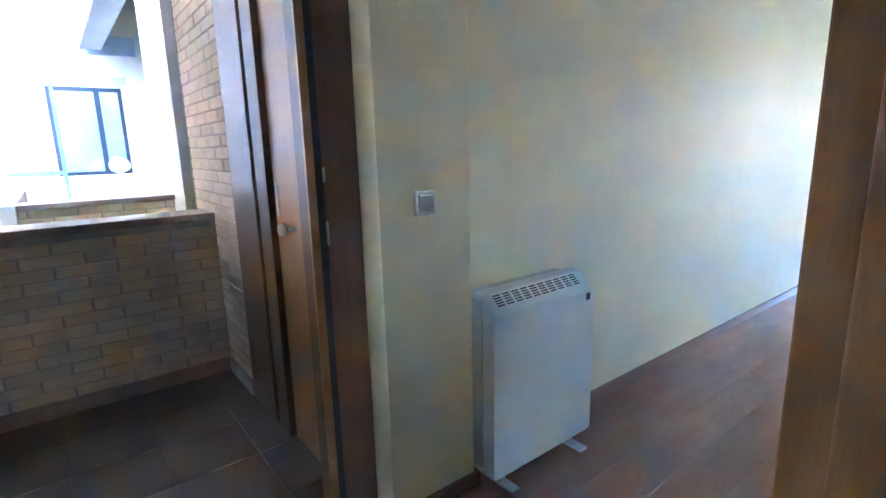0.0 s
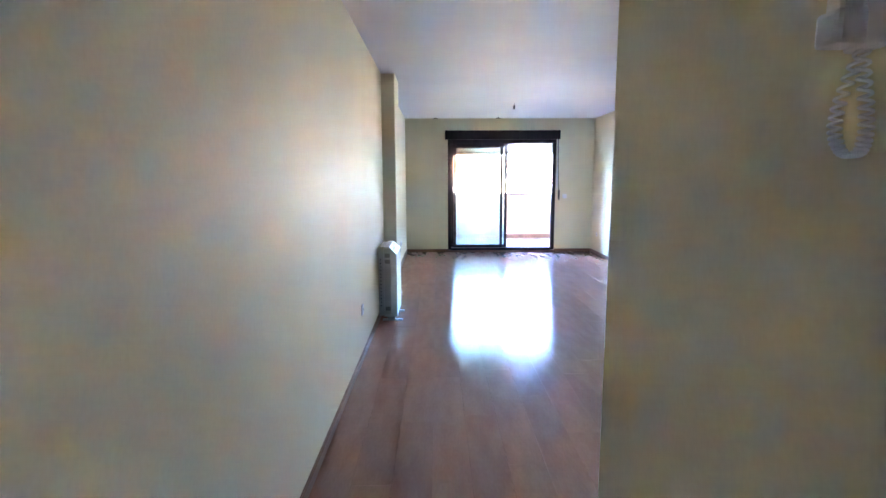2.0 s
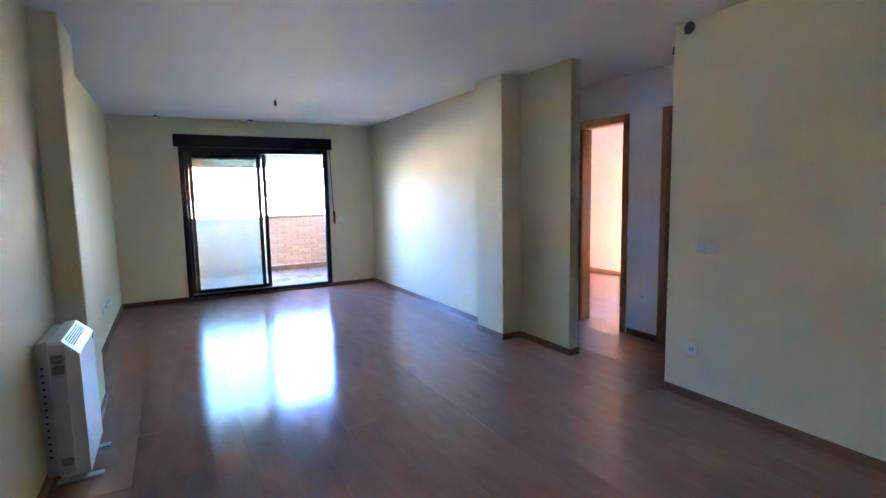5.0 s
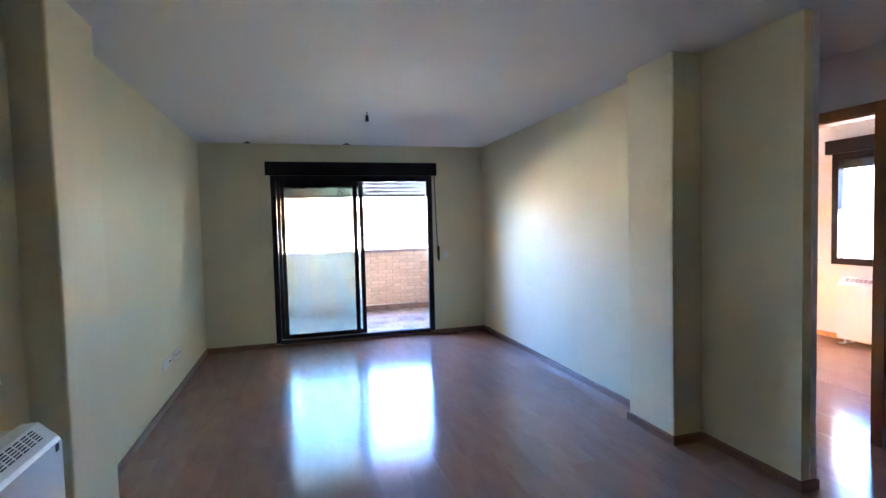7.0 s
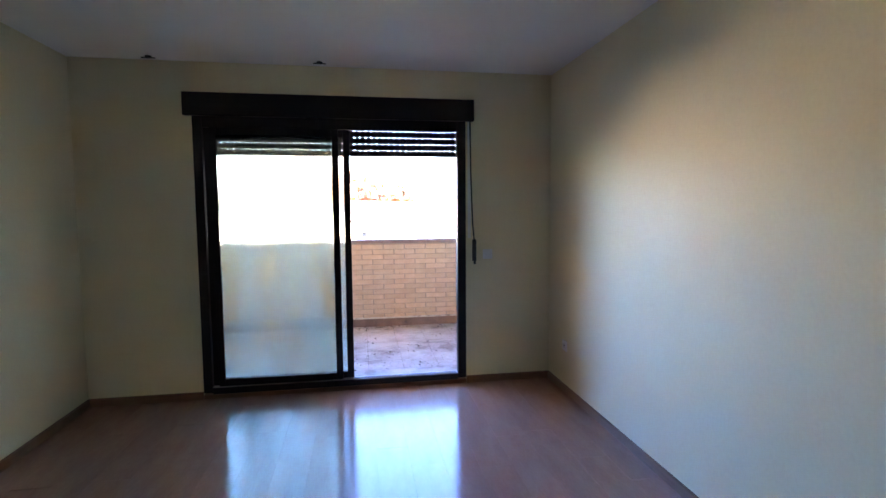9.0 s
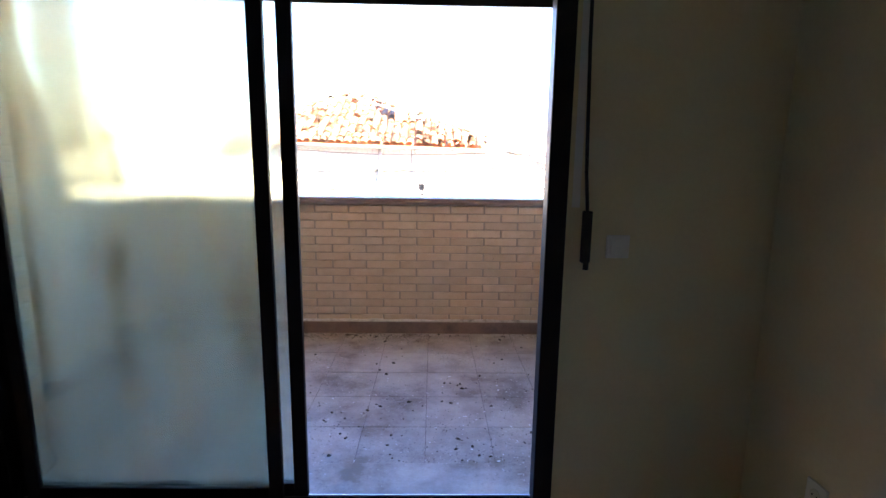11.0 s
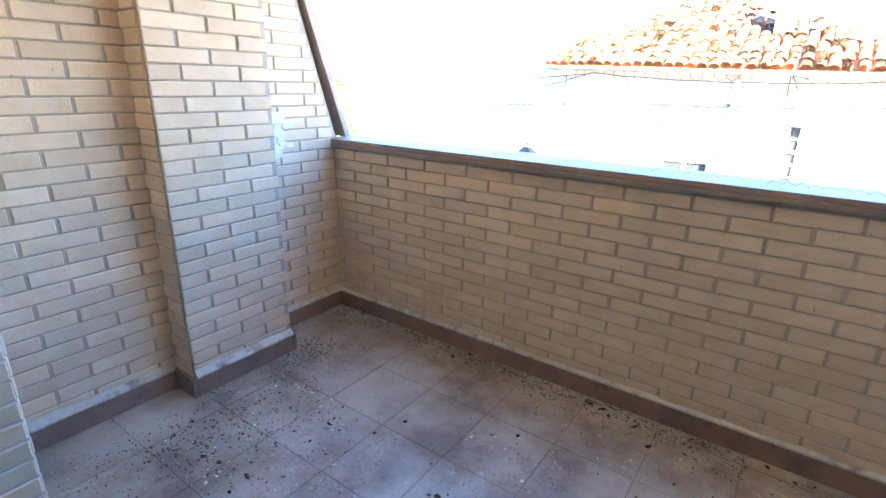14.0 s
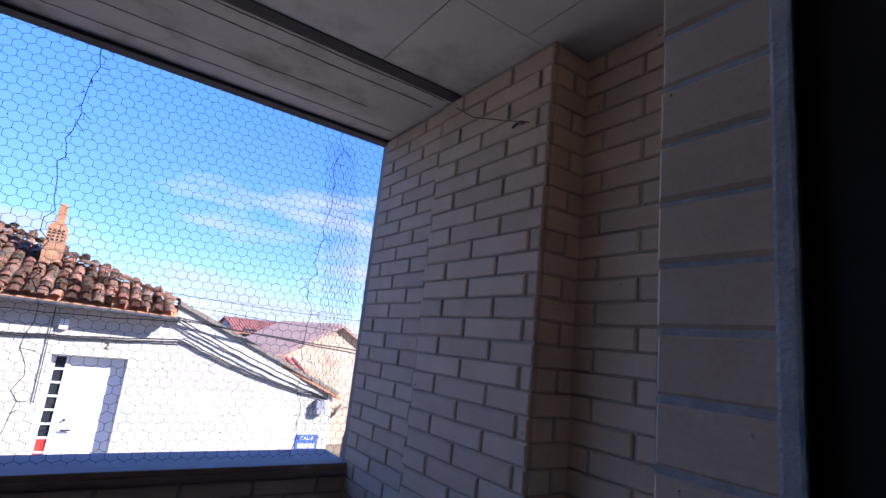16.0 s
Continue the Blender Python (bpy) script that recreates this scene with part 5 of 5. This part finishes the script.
# ---- buildings and trees beyond ----
def far_house(name, x0, x1, y0, y1, eave, ridge, wall_mat, along, label, windows=(), tiles_="red_roof"):
    th = empty(name, label, "house", "village houses")
    b = bmesh.new()
    if along == "x":
        add_box(b, x0, x1, y0, y1, GZ, eave)
        ym = (y0 + y1) / 2
        add_prism(b, [(y0, eave), (y1, eave), (ym, ridge)], "x", x0, x1)
    else:
        add_box(b, x0, x1, y0, y1, GZ, eave)
        xm = (x0 + x1) / 2
        add_prism(b, [(x0, eave), (x1, eave), (xm, ridge)], "y", y0, y1)
    done(b, "wall", wall_mat, th)
    b = bmesh.new()
    o = 0.25
    if along == "x":
        ym = (y0 + y1) / 2
        k = (ridge - eave) / (ym - y0)
        slab_faces(b, [Vector((x0 - o, y0 - o, eave - k * o + 0.08)), Vector((x1 + o, y0 - o, eave - k * o + 0.08)), Vector((x1 + o, ym, ridge + 0.08)), Vector((x0 - o, ym, ridge + 0.08))], 0.1)
        slab_faces(b, [Vector((x0 - o, ym, ridge + 0.08)), Vector((x1 + o, ym, ridge + 0.08)), Vector((x1 + o, y1 + o, eave - k * o + 0.08)), Vector((x0 - o, y1 + o, eave - k * o + 0.08))], 0.1)
        step = 0.25
        nx = int((x1 - x0 + 2 * o) / step)
        for i in range(min(nx, 60)):
            xx = x0 - o + (i + 0.5) * (x1 - x0 + 2 * o) / min(nx, 60)
            add_cyl(b, (xx, y0 - o, eave - k * o + 0.09), (xx, ym, ridge + 0.09), 0.07, 6)
    else:
        xm = (x0 + x1) / 2
        k = (ridge - eave) / (xm - x0)
        for s, xe in ((-1, x0), (1, x1)):
            slab_faces(b, [Vector((xe + s * o, y0 - o, eave - k * o + 0.08)), Vector((xm, y0 - o, ridge + 0.08)), Vector((xm, y1 + o, ridge + 0.08)), Vector((xe + s * o, y1 + o, eave - k * o + 0.08))], 0.1)
            for i in range(30):
                yy = y0 - o + (i + 0.5) * (y1 - y0 + 2 * o) / 30
                add_cyl(b, (xe + s * o, yy, eave - k * o + 0.09), (xm, yy, ridge + 0.09), 0.09, 6)
    done(b, "roof", M[tiles_], th)
    for wx0, wx1, wz0, wz1 in windows:
        boxes("window", M["dark_glass"], [(wx0, wx1, y0 - 0.02, y0 + 0.05, wz0, wz1)], th)
    return th


far_house("stone_house", 8.9, 14.8, 21.5, 30, 0.30, 2.05, M["rubble"], "y", "rubble stone house with an old brown tile roof", (), "dull_roof")
far_house("brick_house", 11.5, 18.5, 40, 48, 1.2, 2.2, M["plaster"], "x", "plain village house with a red tile roof", ((12, 13, 0.6, 1.5), (15, 16, 0.6, 1.5)))
far_house("low_house", 7.4, 9.6, 18.0, 24, -0.35, 0.45, M["rubble"], "x", "low stone outbuilding with a tile roof")
far_house("farm_house", -58, -40, 70, 78, -0.2, 1.7, M["rubble"], "x", "low farmhouse with a brown tile roof", ((-54, -53, -1.6, -0.4), (-48, -47, -1.6, -0.4)), "dull_roof")
far_house("farm_house", -38, -30, 72, 80, -0.5, 1.1, M["rubble"], "x", "low white farm building with a red tile roof", ((-36, -35, -1.6, -0.6),), "dull_roof")
far_house("farm_house", -29, -22, 82, 90, 0.0, 1.8, M["plaster"], "x", "white farm building with a tile roof", ((-27, -26, -1.6, -0.6),))
# hills
for i, (y, hgt, seed_) in enumerate(((420, 5, 1.0), (800, 11, 7.0))):
    b = bmesh.new()
    vs = []
    for k in range(161):
        x = -1400 + k * 17.5
        z = GZ + hgt * (0.55 + 0.45 * noise.noise(Vector((x * 0.004, seed_, 0))) + 0.1 * noise.noise(Vector((x * 0.03, seed_, 3))))
        vs.append((b.verts.new((x, y, GZ - 1)), b.verts.new((x, y + 90, z)), b.verts.new((x, y + 500, GZ - 1))))
    for a, c in zip(vs, vs[1:]):
        b.faces.new((a[0], c[0], c[1], a[1]))
        b.faces.new((a[1], c[1], c[2], a[2]))
    tagged(done(b, "backdrop_hill", M["hill"], None, True), "low brown hills on the horizon", "hill", kind="structure")


def bare_tree(x, y, h, seed_):
    th = empty("bare_tree", "leafless winter tree beyond the houses", "tree", "bare trees")
    r = random.Random(seed_)
    b = bmesh.new()

    def grow(p, d, ln_, rad, depth):
        q = p + d * ln_
        add_cyl(b, p, q, rad, 5, rad * 0.65)
        if depth:
            for _ in range(3 if depth > 1 else 4):
                nd_ = (d + Vector((r.uniform(-0.8, 0.8), r.uniform(-0.8, 0.8), r.uniform(-0.1, 0.5)))).normalized()
                grow(p + d * ln_ * r.uniform(0.6, 1), nd_, ln_ * r.uniform(0.55, 0.75), rad * 0.68, depth - 1)

    grow(Vector((x, y, GZ)), Vector((0, 0, 1)), h * 0.36, h * 0.022, 5 if h > 8 else 4)
    done(b, "branches", M["twig"], th)


for k, (x, y, h) in enumerate(((-66, 92, 11), (-60, 98, 10), (-54, 90, 12), (-48, 97, 11), (-43, 92, 12), (-38, 99, 11), (-33, 94, 12), (-28, 99, 10), (-72, 95, 12), (-24, 104, 9), (-78, 101, 12), (-57, 104, 11), (20, 75, 7), (24, 78, 7), (10.5, 19, 2.6), (11.3, 18.5, 2.4))):
    bare_tree(x, y, h, k)


def leafy(name, x, y, base, h, w, n_, label, seed_):
    th = empty(name, label, "tree")
    r = random.Random(seed_)
    b = bmesh.new()
    add_cyl(b, (x, y, GZ), (x, y, base + h * 0.7), 0.14, 8, 0.04)
    for k in range(14):
        a = r.uniform(0, 6.28)
        z0 = base + h * r.uniform(0.05, 0.7)
        add_cyl(b, (x, y, z0), (x + w * 0.6 * math.cos(a), y + w * 0.6 * math.sin(a), z0 + h * 0.2), 0.03, 5, 0.008)
    done(b, "trunk", M["twig"], th)
    vs, fs = [], []
    clumps = [(r.uniform(0, 6.28), r.uniform(0, 1), r.uniform(0.4, 1)) for _ in range(60)]
    for k in range(n_):
        a, u, rr_ = clumps[r.randrange(60)]
        rad = w * (1 - 0.75 * u) * rr_
        c = Vector((x + rad * math.cos(a), y + rad * math.sin(a), base + h * u)) + Vector((r.gauss(0, 0.22), r.gauss(0, 0.22), r.gauss(0, 0.22)))
        d1 = Vector((r.uniform(-1, 1), r.uniform(-1, 1), r.uniform(-1, 1))).normalized()
        d2 = d1.orthogonal().normalized()
        s = r.uniform(0.05, 0.10)
        i0 = len(vs)
        vs += [c - d1 * s, c + d2 * s * 0.5, c + d1 * s, c - d2 * s * 0.5]
        fs.append((i0, i0 + 1, i0 + 2, i0 + 3))
    me_ = bpy.data.meshes.new("leaves")
    me_.from_pydata(vs, [], fs)
    me_.materials.append(M["leaf"])
    lo = new("leaves", me_)
    lo.parent = th
    tagged(lo, kind="stuff")


leafy("evergreen_tree", -13.2, 14.0, -1.8, 3.4, 1.5, 5000, "dense dark green evergreen tree behind the wing wall", 3)
leafy("shrub", 12.6, 17.5, -2.2, 1.6, 0.8, 1500, "small green shrub beside the stone house", 4)

# ---- wire netting over the balcony opening ----
b_v, b_f = [], []


def wire(p, q, r=0.0009):
    p, q = Vector(p), Vector(q)
    d = (q - p).normalized()
    a = d.orthogonal().normalized()
    c = d.cross(a)
    i0 = len(b_v)
    for base in (p, q):
        for k in range(3):
            t = k * 2.0944
            b_v.append(base + a * (r * math.cos(t)) + c * (r * math.sin(t)))
    for k in range(3):
        b_f.append((i0 + k, i0 + (k + 1) % 3, i0 + 3 + (k + 1) % 3, i0 + 3 + k))


NY, CW, CH = 2.20, 0.041, 0.032


def net_pt(x, z):
    n1 = noise.noise_vector(Vector((x * 1.3, z * 1.3, 4.0)))
    return (x + 0.012 * n1.x, NY + 0.05 * n1.y, z + 0.010 * n1.z)


row = 0
z = 1.03
while z < 2.56:
    x = -0.40 + (CW / 2 if row % 2 else 0)
    while x < 3.66:
        left, mid, right = net_pt(x, z), net_pt(x + CW / 2, z + CH * 0.30), net_pt(x + CW, z)
        wire(left, mid)
        wire(mid, right)
        wire(mid, net_pt(x + CW / 2, z + CH))
        x += CW
    z += CH
    row += 1
for sx, sd in ((0.72, 1), (1.42, 2), (2.45, 3), (3.42, 4)):
    r = random.Random(sd)
    prev = (sx, NY - 0.01, 1.06)
    zz = 1.06
    while zz < 2.54:
        zz += r.uniform(0.02, 0.06)
        nxt = (sx + 0.02 * math.sin(zz * 4 + sd) + r.uniform(-0.016, 0.016), NY - 0.01 + r.uniform(-0.01, 0.01), zz)
        wire(prev, nxt, 0.0016)
        if r.random() < 0.45:
            wire(nxt, (nxt[0] + r.uniform(-0.05, 0.05), nxt[1], zz + r.uniform(-0.03, 0.02)), 0.0014)
        prev = nxt
# a second layer bunched together at the end of the roll
for i in range(9):
    for k in range(46):
        x, z = 3.40 + 0.05 * math.sin(k * 0.09) + i * 0.018 + (0.009 if k % 2 else 0), 1.10 + k * 0.030
        wire(net_pt(x, z), net_pt(x + 0.009, z + 0.012))
        wire(net_pt(x + 0.009, z + 0.012), net_pt(x + 0.018, z))
        wire(net_pt(x + 0.009, z + 0.012), net_pt(x + 0.009, z + 0.030))
me = bpy.data.meshes.new("wire_netting")
me.from_pydata(b_v, [], b_f)
me.materials.append(M["wire"])
tagged(new("wire_netting", me), "hexagonal galvanised wire netting stretched over the balcony opening", "netting", kind="stuff")

vs, fs = [], []
for k, (y0, x0, x1) in enumerate(((1.66, 0.4, 3.6), (1.86, 1.1, 3.4), (2.0, 2.2, 3.6), (1.58, 2.6, 3.6))):
    for i in range(120):
        x = x0 + (x1 - x0) * i / 119
        y = y0 + 0.014 * noise.noise(Vector((x * 3, k, 0))) + 0.004 * noise.noise(Vector((x * 25, k, 2)))
        w = 0.0015 + 0.0025 * max(0, noise.noise(Vector((x * 9, k, 5))))
        i0 = len(vs)
        vs += [(x, y - w, CEIL + 0.0535), (x, y + w, CEIL + 0.0535), (x, y - w, CEIL + 0.056), (x, y + w, CEIL + 0.056)]
        if i:
            fs += [(i0 - 4, i0 - 3, i0 + 1, i0), (i0 - 4, i0, i0 + 2, i0 - 2), (i0 - 3, i0 - 1, i0 + 3, i0 + 1)]
me = bpy.data.meshes.new("soffit_crack")
me.from_pydata(vs, [], fs)
me.materials.append(M["beam"])
tagged(new("soffit_crack", me), "dark hairline cracks along the rough concrete soffit", "crack", kind="stuff")
hw = empty("loose_wire", "thin loose wire with a knot on the brick pilaster", "wire")
tube("strand", [(3.55, 1.40, 2.43), (3.555, 1.30, 2.36), (3.56, 1.15, 2.30), (3.56, 1.02, 2.25)], 0.0016, M["wire"], hw, 1)
tube("knot", [(3.555, 1.06 + 0.03 * math.cos(k * 1.1), 2.255 + 0.008 * math.sin(k * 2.0)) for k in range(12)], 0.0016, M["wire"], hw, 1)
# thin pale pieces clustered on the wing wall's bricks
r = random.Random(21)
b = bmesh.new()
for k in range(26):
    y, z = 1.70 + r.gauss(0, 0.045), 1.10 + r.gauss(0, 0.06)
    s1, s2 = r.uniform(0.015, 0.04), r.uniform(0.006, 0.022)
    add_box(b, XBL + 0.0075, XBL + 0.0105 + 0.0003 * k, y - s1, y + s1, z - s2, z + s2)
tagged(done(b, "paint_splash", M["chips"]), "pale patch of thin overlapping pieces on the brick wing wall", "paint splash", kind="stuff")

# ---- droppings and dry leaves on the balcony floor ----
def litter(name, mat, n_, label, s0, s1, flat, seed_, spread):
    """Small uneven lumps on the tiles, some scattered, some in clusters, some swept against the skirting."""
    r = random.Random(seed_)
    heaps = [(r.uniform(0.6, 3.4), r.uniform(0.4, 1.25), r.uniform(0.05, 0.22)) for _ in range(16)]
    vs, fs = [], []
    for _ in range(n_):
        u = r.random()
        if u < spread:
            x, y = r.uniform(0.5, 3.5), 0.36 + 1.7 * r.random() ** 1.5
        elif u < spread + 0.2:
            x, y = r.uniform(0.3, 3.6), 2.09 - abs(r.gauss(0, 0.05))
        else:
            hx, hy, hs = heaps[r.randrange(16)]
            x, y = r.gauss(hx, hs), r.gauss(hy, hs * 0.7)
        if not (0.5 < x < 3.54 or (y > 1.56 and 0.26 < x < 3.62)) or not 0.34 < y < 2.088:
            continue
        s = s0 + (s1 - s0) * r.random() ** 2
        a, el = r.uniform(0, 6.28), r.uniform(0.8, 2.2)
        i0 = len(vs)
        for k in range(6):
            t = a + k * 1.047
            q = s * r.uniform(0.35, 0.6)
            dx, dy = q * math.cos(k * 1.047) * el, q * math.sin(k * 1.047)
            vs.append((x + dx * math.cos(a) - dy * math.sin(a), y + dx * math.sin(a) + dy * math.cos(a), ZB - 0.0008))
        vs.append((x + s * r.uniform(-0.15, 0.15), y + s * r.uniform(-0.15, 0.15), ZB + s * flat))
        fs += [(i0 + k, i0 + (k + 1) % 6, i0 + 6) for k in range(6)]
    me_ = bpy.data.meshes.new(name)
    me_.from_pydata(vs, [], fs)
    me_.materials.append(mat)
    tagged(new(name, me_), label, "litter", kind="stuff")


litter("fine_dirt", M["debris"], 2400, "fine dark dirt specks over the tiles", 0.002, 0.009, 0.3, 15, 0.4)
litter("dry_litter", M["debris"], 260, "dark dry droppings and leaf bits on the tiles", 0.006, 0.024, 0.45, 11, 0.6)
litter("pale_litter", M["chips"], 1000, "pale paint flakes and droppings on the tiles", 0.003, 0.016, 0.06, 12, 0.55)


def clod(x, y, size, seed_):
    """A dry lump of dirt, several crumbs stuck together, on the tiles."""
    r = random.Random(seed_)
    b = bmesh.new()
    for k in range(4):
        q = size * (1.0 if k == 0 else r.uniform(0.35, 0.6))
        cx, cy = (x, y) if k == 0 else (x + r.uniform(-0.7, 0.7) * size, y + r.uniform(-0.7, 0.7) * size)
        v_ = bmesh.ops.create_icosphere(b, subdivisions=1, radius=q, matrix=pose(cx, cy, ZB + q * 0.25, 0, 0, r.uniform(0, 360)) @ Matrix.Diagonal((1.2, 0.8, 0.5, 1)))["verts"]
        for v in v_:
            v.co += Vector((r.uniform(-0.2, 0.2), r.uniform(-0.2, 0.2), r.uniform(-0.1, 0.1))) * q
    tagged(done(b, "dry_clod", M["debris"]), "dark dry clod of dirt on the balcony tiles", "litter", "dry clods")


for k, (x, y, size) in enumerate(((2.69, 1.19, 0.013), (2.77, 1.16, 0.010), (1.69, 1.16, 0.012), (2.26, 0.84, 0.014), (2.40, 0.50, 0.011), (2.72, 0.93, 0.015), (2.67, 0.95, 0.011), (2.92, 1.30, 0.011), (1.85, 0.55, 0.013), (1.50, 0.62, 0.013), (1.94, 2.05, 0.016), (1.30, 0.75, 0.012), (0.95, 0.80, 0.016), (1.10, 1.25, 0.010))):
    clod(x, y, size * 0.68, 60 + k)

r = random.Random(77)
vs, fs = [], []
for _ in range(5200):
    u = r.random()
    if u < 0.45:
        x, y = r.uniform(0.3, 2.6), 2.088 - abs(r.gauss(0, 0.05 + 0.04 * math.sin(r.uniform(0, 3))))
    elif u < 0.75:
        x, y = r.gauss(0.75, 0.16), r.gauss(0.85, 0.22)
    else:
        x, y = r.gauss(0.55, 0.12), r.gauss(1.55, 0.12)
    if not (0.495 < x < 3.6 or (y > 1.56 and 0.26 < x)) or not 0.34 < y < 2.09:
        continue
    s = 0.0015 + 0.007 * r.random() ** 3
    i0, a = len(vs), r.uniform(0, 6.28)
    for k in range(4):
        vs.append((x + s * math.cos(a + k * 1.571) * r.uniform(0.5, 1.4), y + s * math.sin(a + k * 1.571) * r.uniform(0.5, 1.4), ZB - 0.0007))
    vs.append((x, y, ZB + s * 0.45))
    fs += [(i0 + k, i0 + (k + 1) % 4, i0 + 4) for k in range(4)]
me = bpy.data.meshes.new("loose_soil")
me.from_pydata(vs, [], fs)
me.materials.append(M["debris"])
tagged(new("loose_soil", me), "dark loose soil gathered along the skirting tiles", "litter", kind="stuff")

# ---- floors and brickwork, piece by piece ----
def planks(name, x0, x1, y0, y1, seed_, label, w=0.192, ln_=1.28):
    fl = tagged(boxes(name, M["skirting"], [(x0, x1, y0, y1, FZ - 0.011, FZ - 0.008)]), label, "floor", kind="structure")
    r = random.Random(seed_)
    cache = {}
    i, x = 0, x0
    while x < x1 - 0.002:
        wd = min(w, x1 - x)
        y = y0 - r.uniform(0, 1) * ln_
        while y < y1 - 0.002:
            a, c = max(y, y0), min(y + ln_, y1)
            key = (round(wd, 3), round(c - a, 3))
            if c - a > 0.01:
                if key not in cache:
                    b = bmesh.new()
                    add_box(b, 0, wd - 0.0006, 0, c - a - 0.0006, -0.008, 0.0)
                    m_ = bpy.data.meshes.new("plank")
                    b.to_mesh(m_)
                    b.free()
                    m_.materials.append(M["plank"])
                    cache[key] = m_
                ob = new("plank", cache[key])
                ob.parent = fl
                ob.matrix_basis = pose(x, a, FZ, r.uniform(-0.05, 0.05), r.uniform(-0.12, 0.12), 0)
            y += ln_
        x += w
        i += 1


planks("floor", XL, 3.93, -7.935, 0.0, 1, "glossy red-brown laminate floor of the living room")
planks("floor_corridor", XL, XC, -10.24, -7.935, 2, "glossy red-brown laminate floor of the corridor")
planks("floor_hall", 3.93, 4.85, -5.8, -2.6, 3, "glossy red-brown laminate floor of the hall")
planks("floor_bedroom", 4.85, 7.55, -6.5, -0.6, 4, "glossy red-brown laminate floor of the bedroom")


def tiles(parent, x0, x1, y0, y1, px, py, ox, oy, z, seed_, mat="tile"):
    r = random.Random(seed_)
    cache = {}
    i0, i1 = math.floor((x0 - ox) / px), math.ceil((x1 - ox) / px)
    j0, j1 = math.floor((y0 - oy) / py), math.ceil((y1 - oy) / py)
    for i in range(i0, i1):
        for j in range(j0, j1):
            a, b_ = max(x0, ox + i * px + 0.0013), min(x1, ox + (i + 1) * px - 0.0013)
            c, d = max(y0, oy + j * py + 0.0013), min(y1, oy + (j + 1) * py - 0.0013)
            if b_ - a < 0.02 or d - c < 0.02:
                continue
            key = (round(b_ - a, 3), round(d - c, 3))
            if key not in cache:
                b = bmesh.new()
                add_box(b, 0, key[0], 0, key[1], -0.012, 0, 0.0015)
                m_ = bpy.data.meshes.new("tile")
                b.to_mesh(m_)
                b.free()
                m_.materials.append(M[mat])
                cache[key] = m_
            ob = new("tile", cache[key])
            ob.parent = parent
            ob.matrix_basis = pose(a, c, z + r.uniform(-0.0006, 0.0006), r.uniform(-0.08, 0.08), r.uniform(-0.08, 0.08), 0)


bf = tagged(boxes("floor_balcony", M["grout"], [(XBL, 3.72, YO, YP, ZB - 0.0038, ZB - 0.003)]), "dirty brown ceramic balcony floor tiles", "floor", kind="structure")
tiles(bf, XBL, 3.72, 0.322, YP, 0.322, 0.338, 2.582, 1.008, ZB, 1)
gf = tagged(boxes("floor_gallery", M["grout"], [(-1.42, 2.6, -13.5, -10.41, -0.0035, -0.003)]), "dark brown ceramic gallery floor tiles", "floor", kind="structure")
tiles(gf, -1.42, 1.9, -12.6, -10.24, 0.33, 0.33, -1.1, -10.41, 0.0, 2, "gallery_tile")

brick_face(parapet, (XBL, YP, 0.075), 0, XRF - XBL, TOP - 0.078, 0.3, 1)
brick_face(left_far, (XBL, 1.52, 0.075), 90, YP - 1.52, 0.98, 0.2, 2)
for k in range(18):
    z0 = 1.062 + k * COURSE
    ye = min(2.13, 2.13 - (z0 + 0.05 - 1.06) * 0.33 / 1.04) - 0.015
    x = 1.52 - (0.5 if k % 2 else 0.2) * PITCH
    while x < ye:
        a, c = max(1.52, x), min(ye, x + PITCH - GAP)
        if c - a > 0.02:
            ob = new("brick", brick_mesh(c - a, COURSE - JOINT, DEPTH))
            ob.parent = wing
            ob.matrix_basis = Matrix.Translation((XBL + 0.008, a, z0)) @ Matrix.Rotation(radians(90), 4, "Z")
        x += PITCH
brick_face(left_pil, (XBP, 0.985, 0.075), 90, 0.535, CEIL - 0.08, 0.0, 3)
brick_face(left_pil, (XBN, 0.985, 0.075), 0, XBP - XBN - 0.01, CEIL - 0.08, 0.4, 4)
brick_face(left_near, (XBN, YO, 0.075), 90, 0.70, CEIL - 0.08, 0.6, 5)
brick_face(right_far, (XRF, YP, 0.075), -90, YP - 1.52, CEIL - 0.01, 0.1, 6)
brick_face(right_pil, (XRP, 1.52, 0.075), -90, 0.57, CEIL - 0.08, 0.45, 7)
brick_face(right_pil, (XRP + 0.01, 0.95, 0.075), 0, XRN - XRP - 0.01, CEIL - 0.08, 0.2, 8)
brick_face(right_near, (XRN, 0.95, 0.075), -90, 0.65, CEIL - 0.08, 0.7, 9)
brick_face(house_wall, (3.074, YO, 0.012), -90, 0.112, 2.25, 0.52, 10)
brick_face(house_wall, (0.976, 0.173, 0.012), 90, 0.112, 2.25, 0.52, 11)
brick_face(house_wall, (XRN, YO, 0.075), 180, XRN - 3.08, CEIL - 0.08, 0.2, 12, joined=True)
brick_face(house_wall, (0.97, YO, 0.075), 180, 0.97 - XBN, CEIL - 0.08, 0.2, 13, joined=True)
brick_face(gal_par, (-1.42, -12.8, 0.08), 90, 2.55, 0.83, 0.1, 14)
brick_face(gal_wall, (-1.83, -10.25, 0.08), 0, 0.84, 2.5, 0.2, 15)
brick_face(par2, (-2.5, -11.16, 0.1), 90, 0.89, 0.85, 0.3, 17, joined=True)
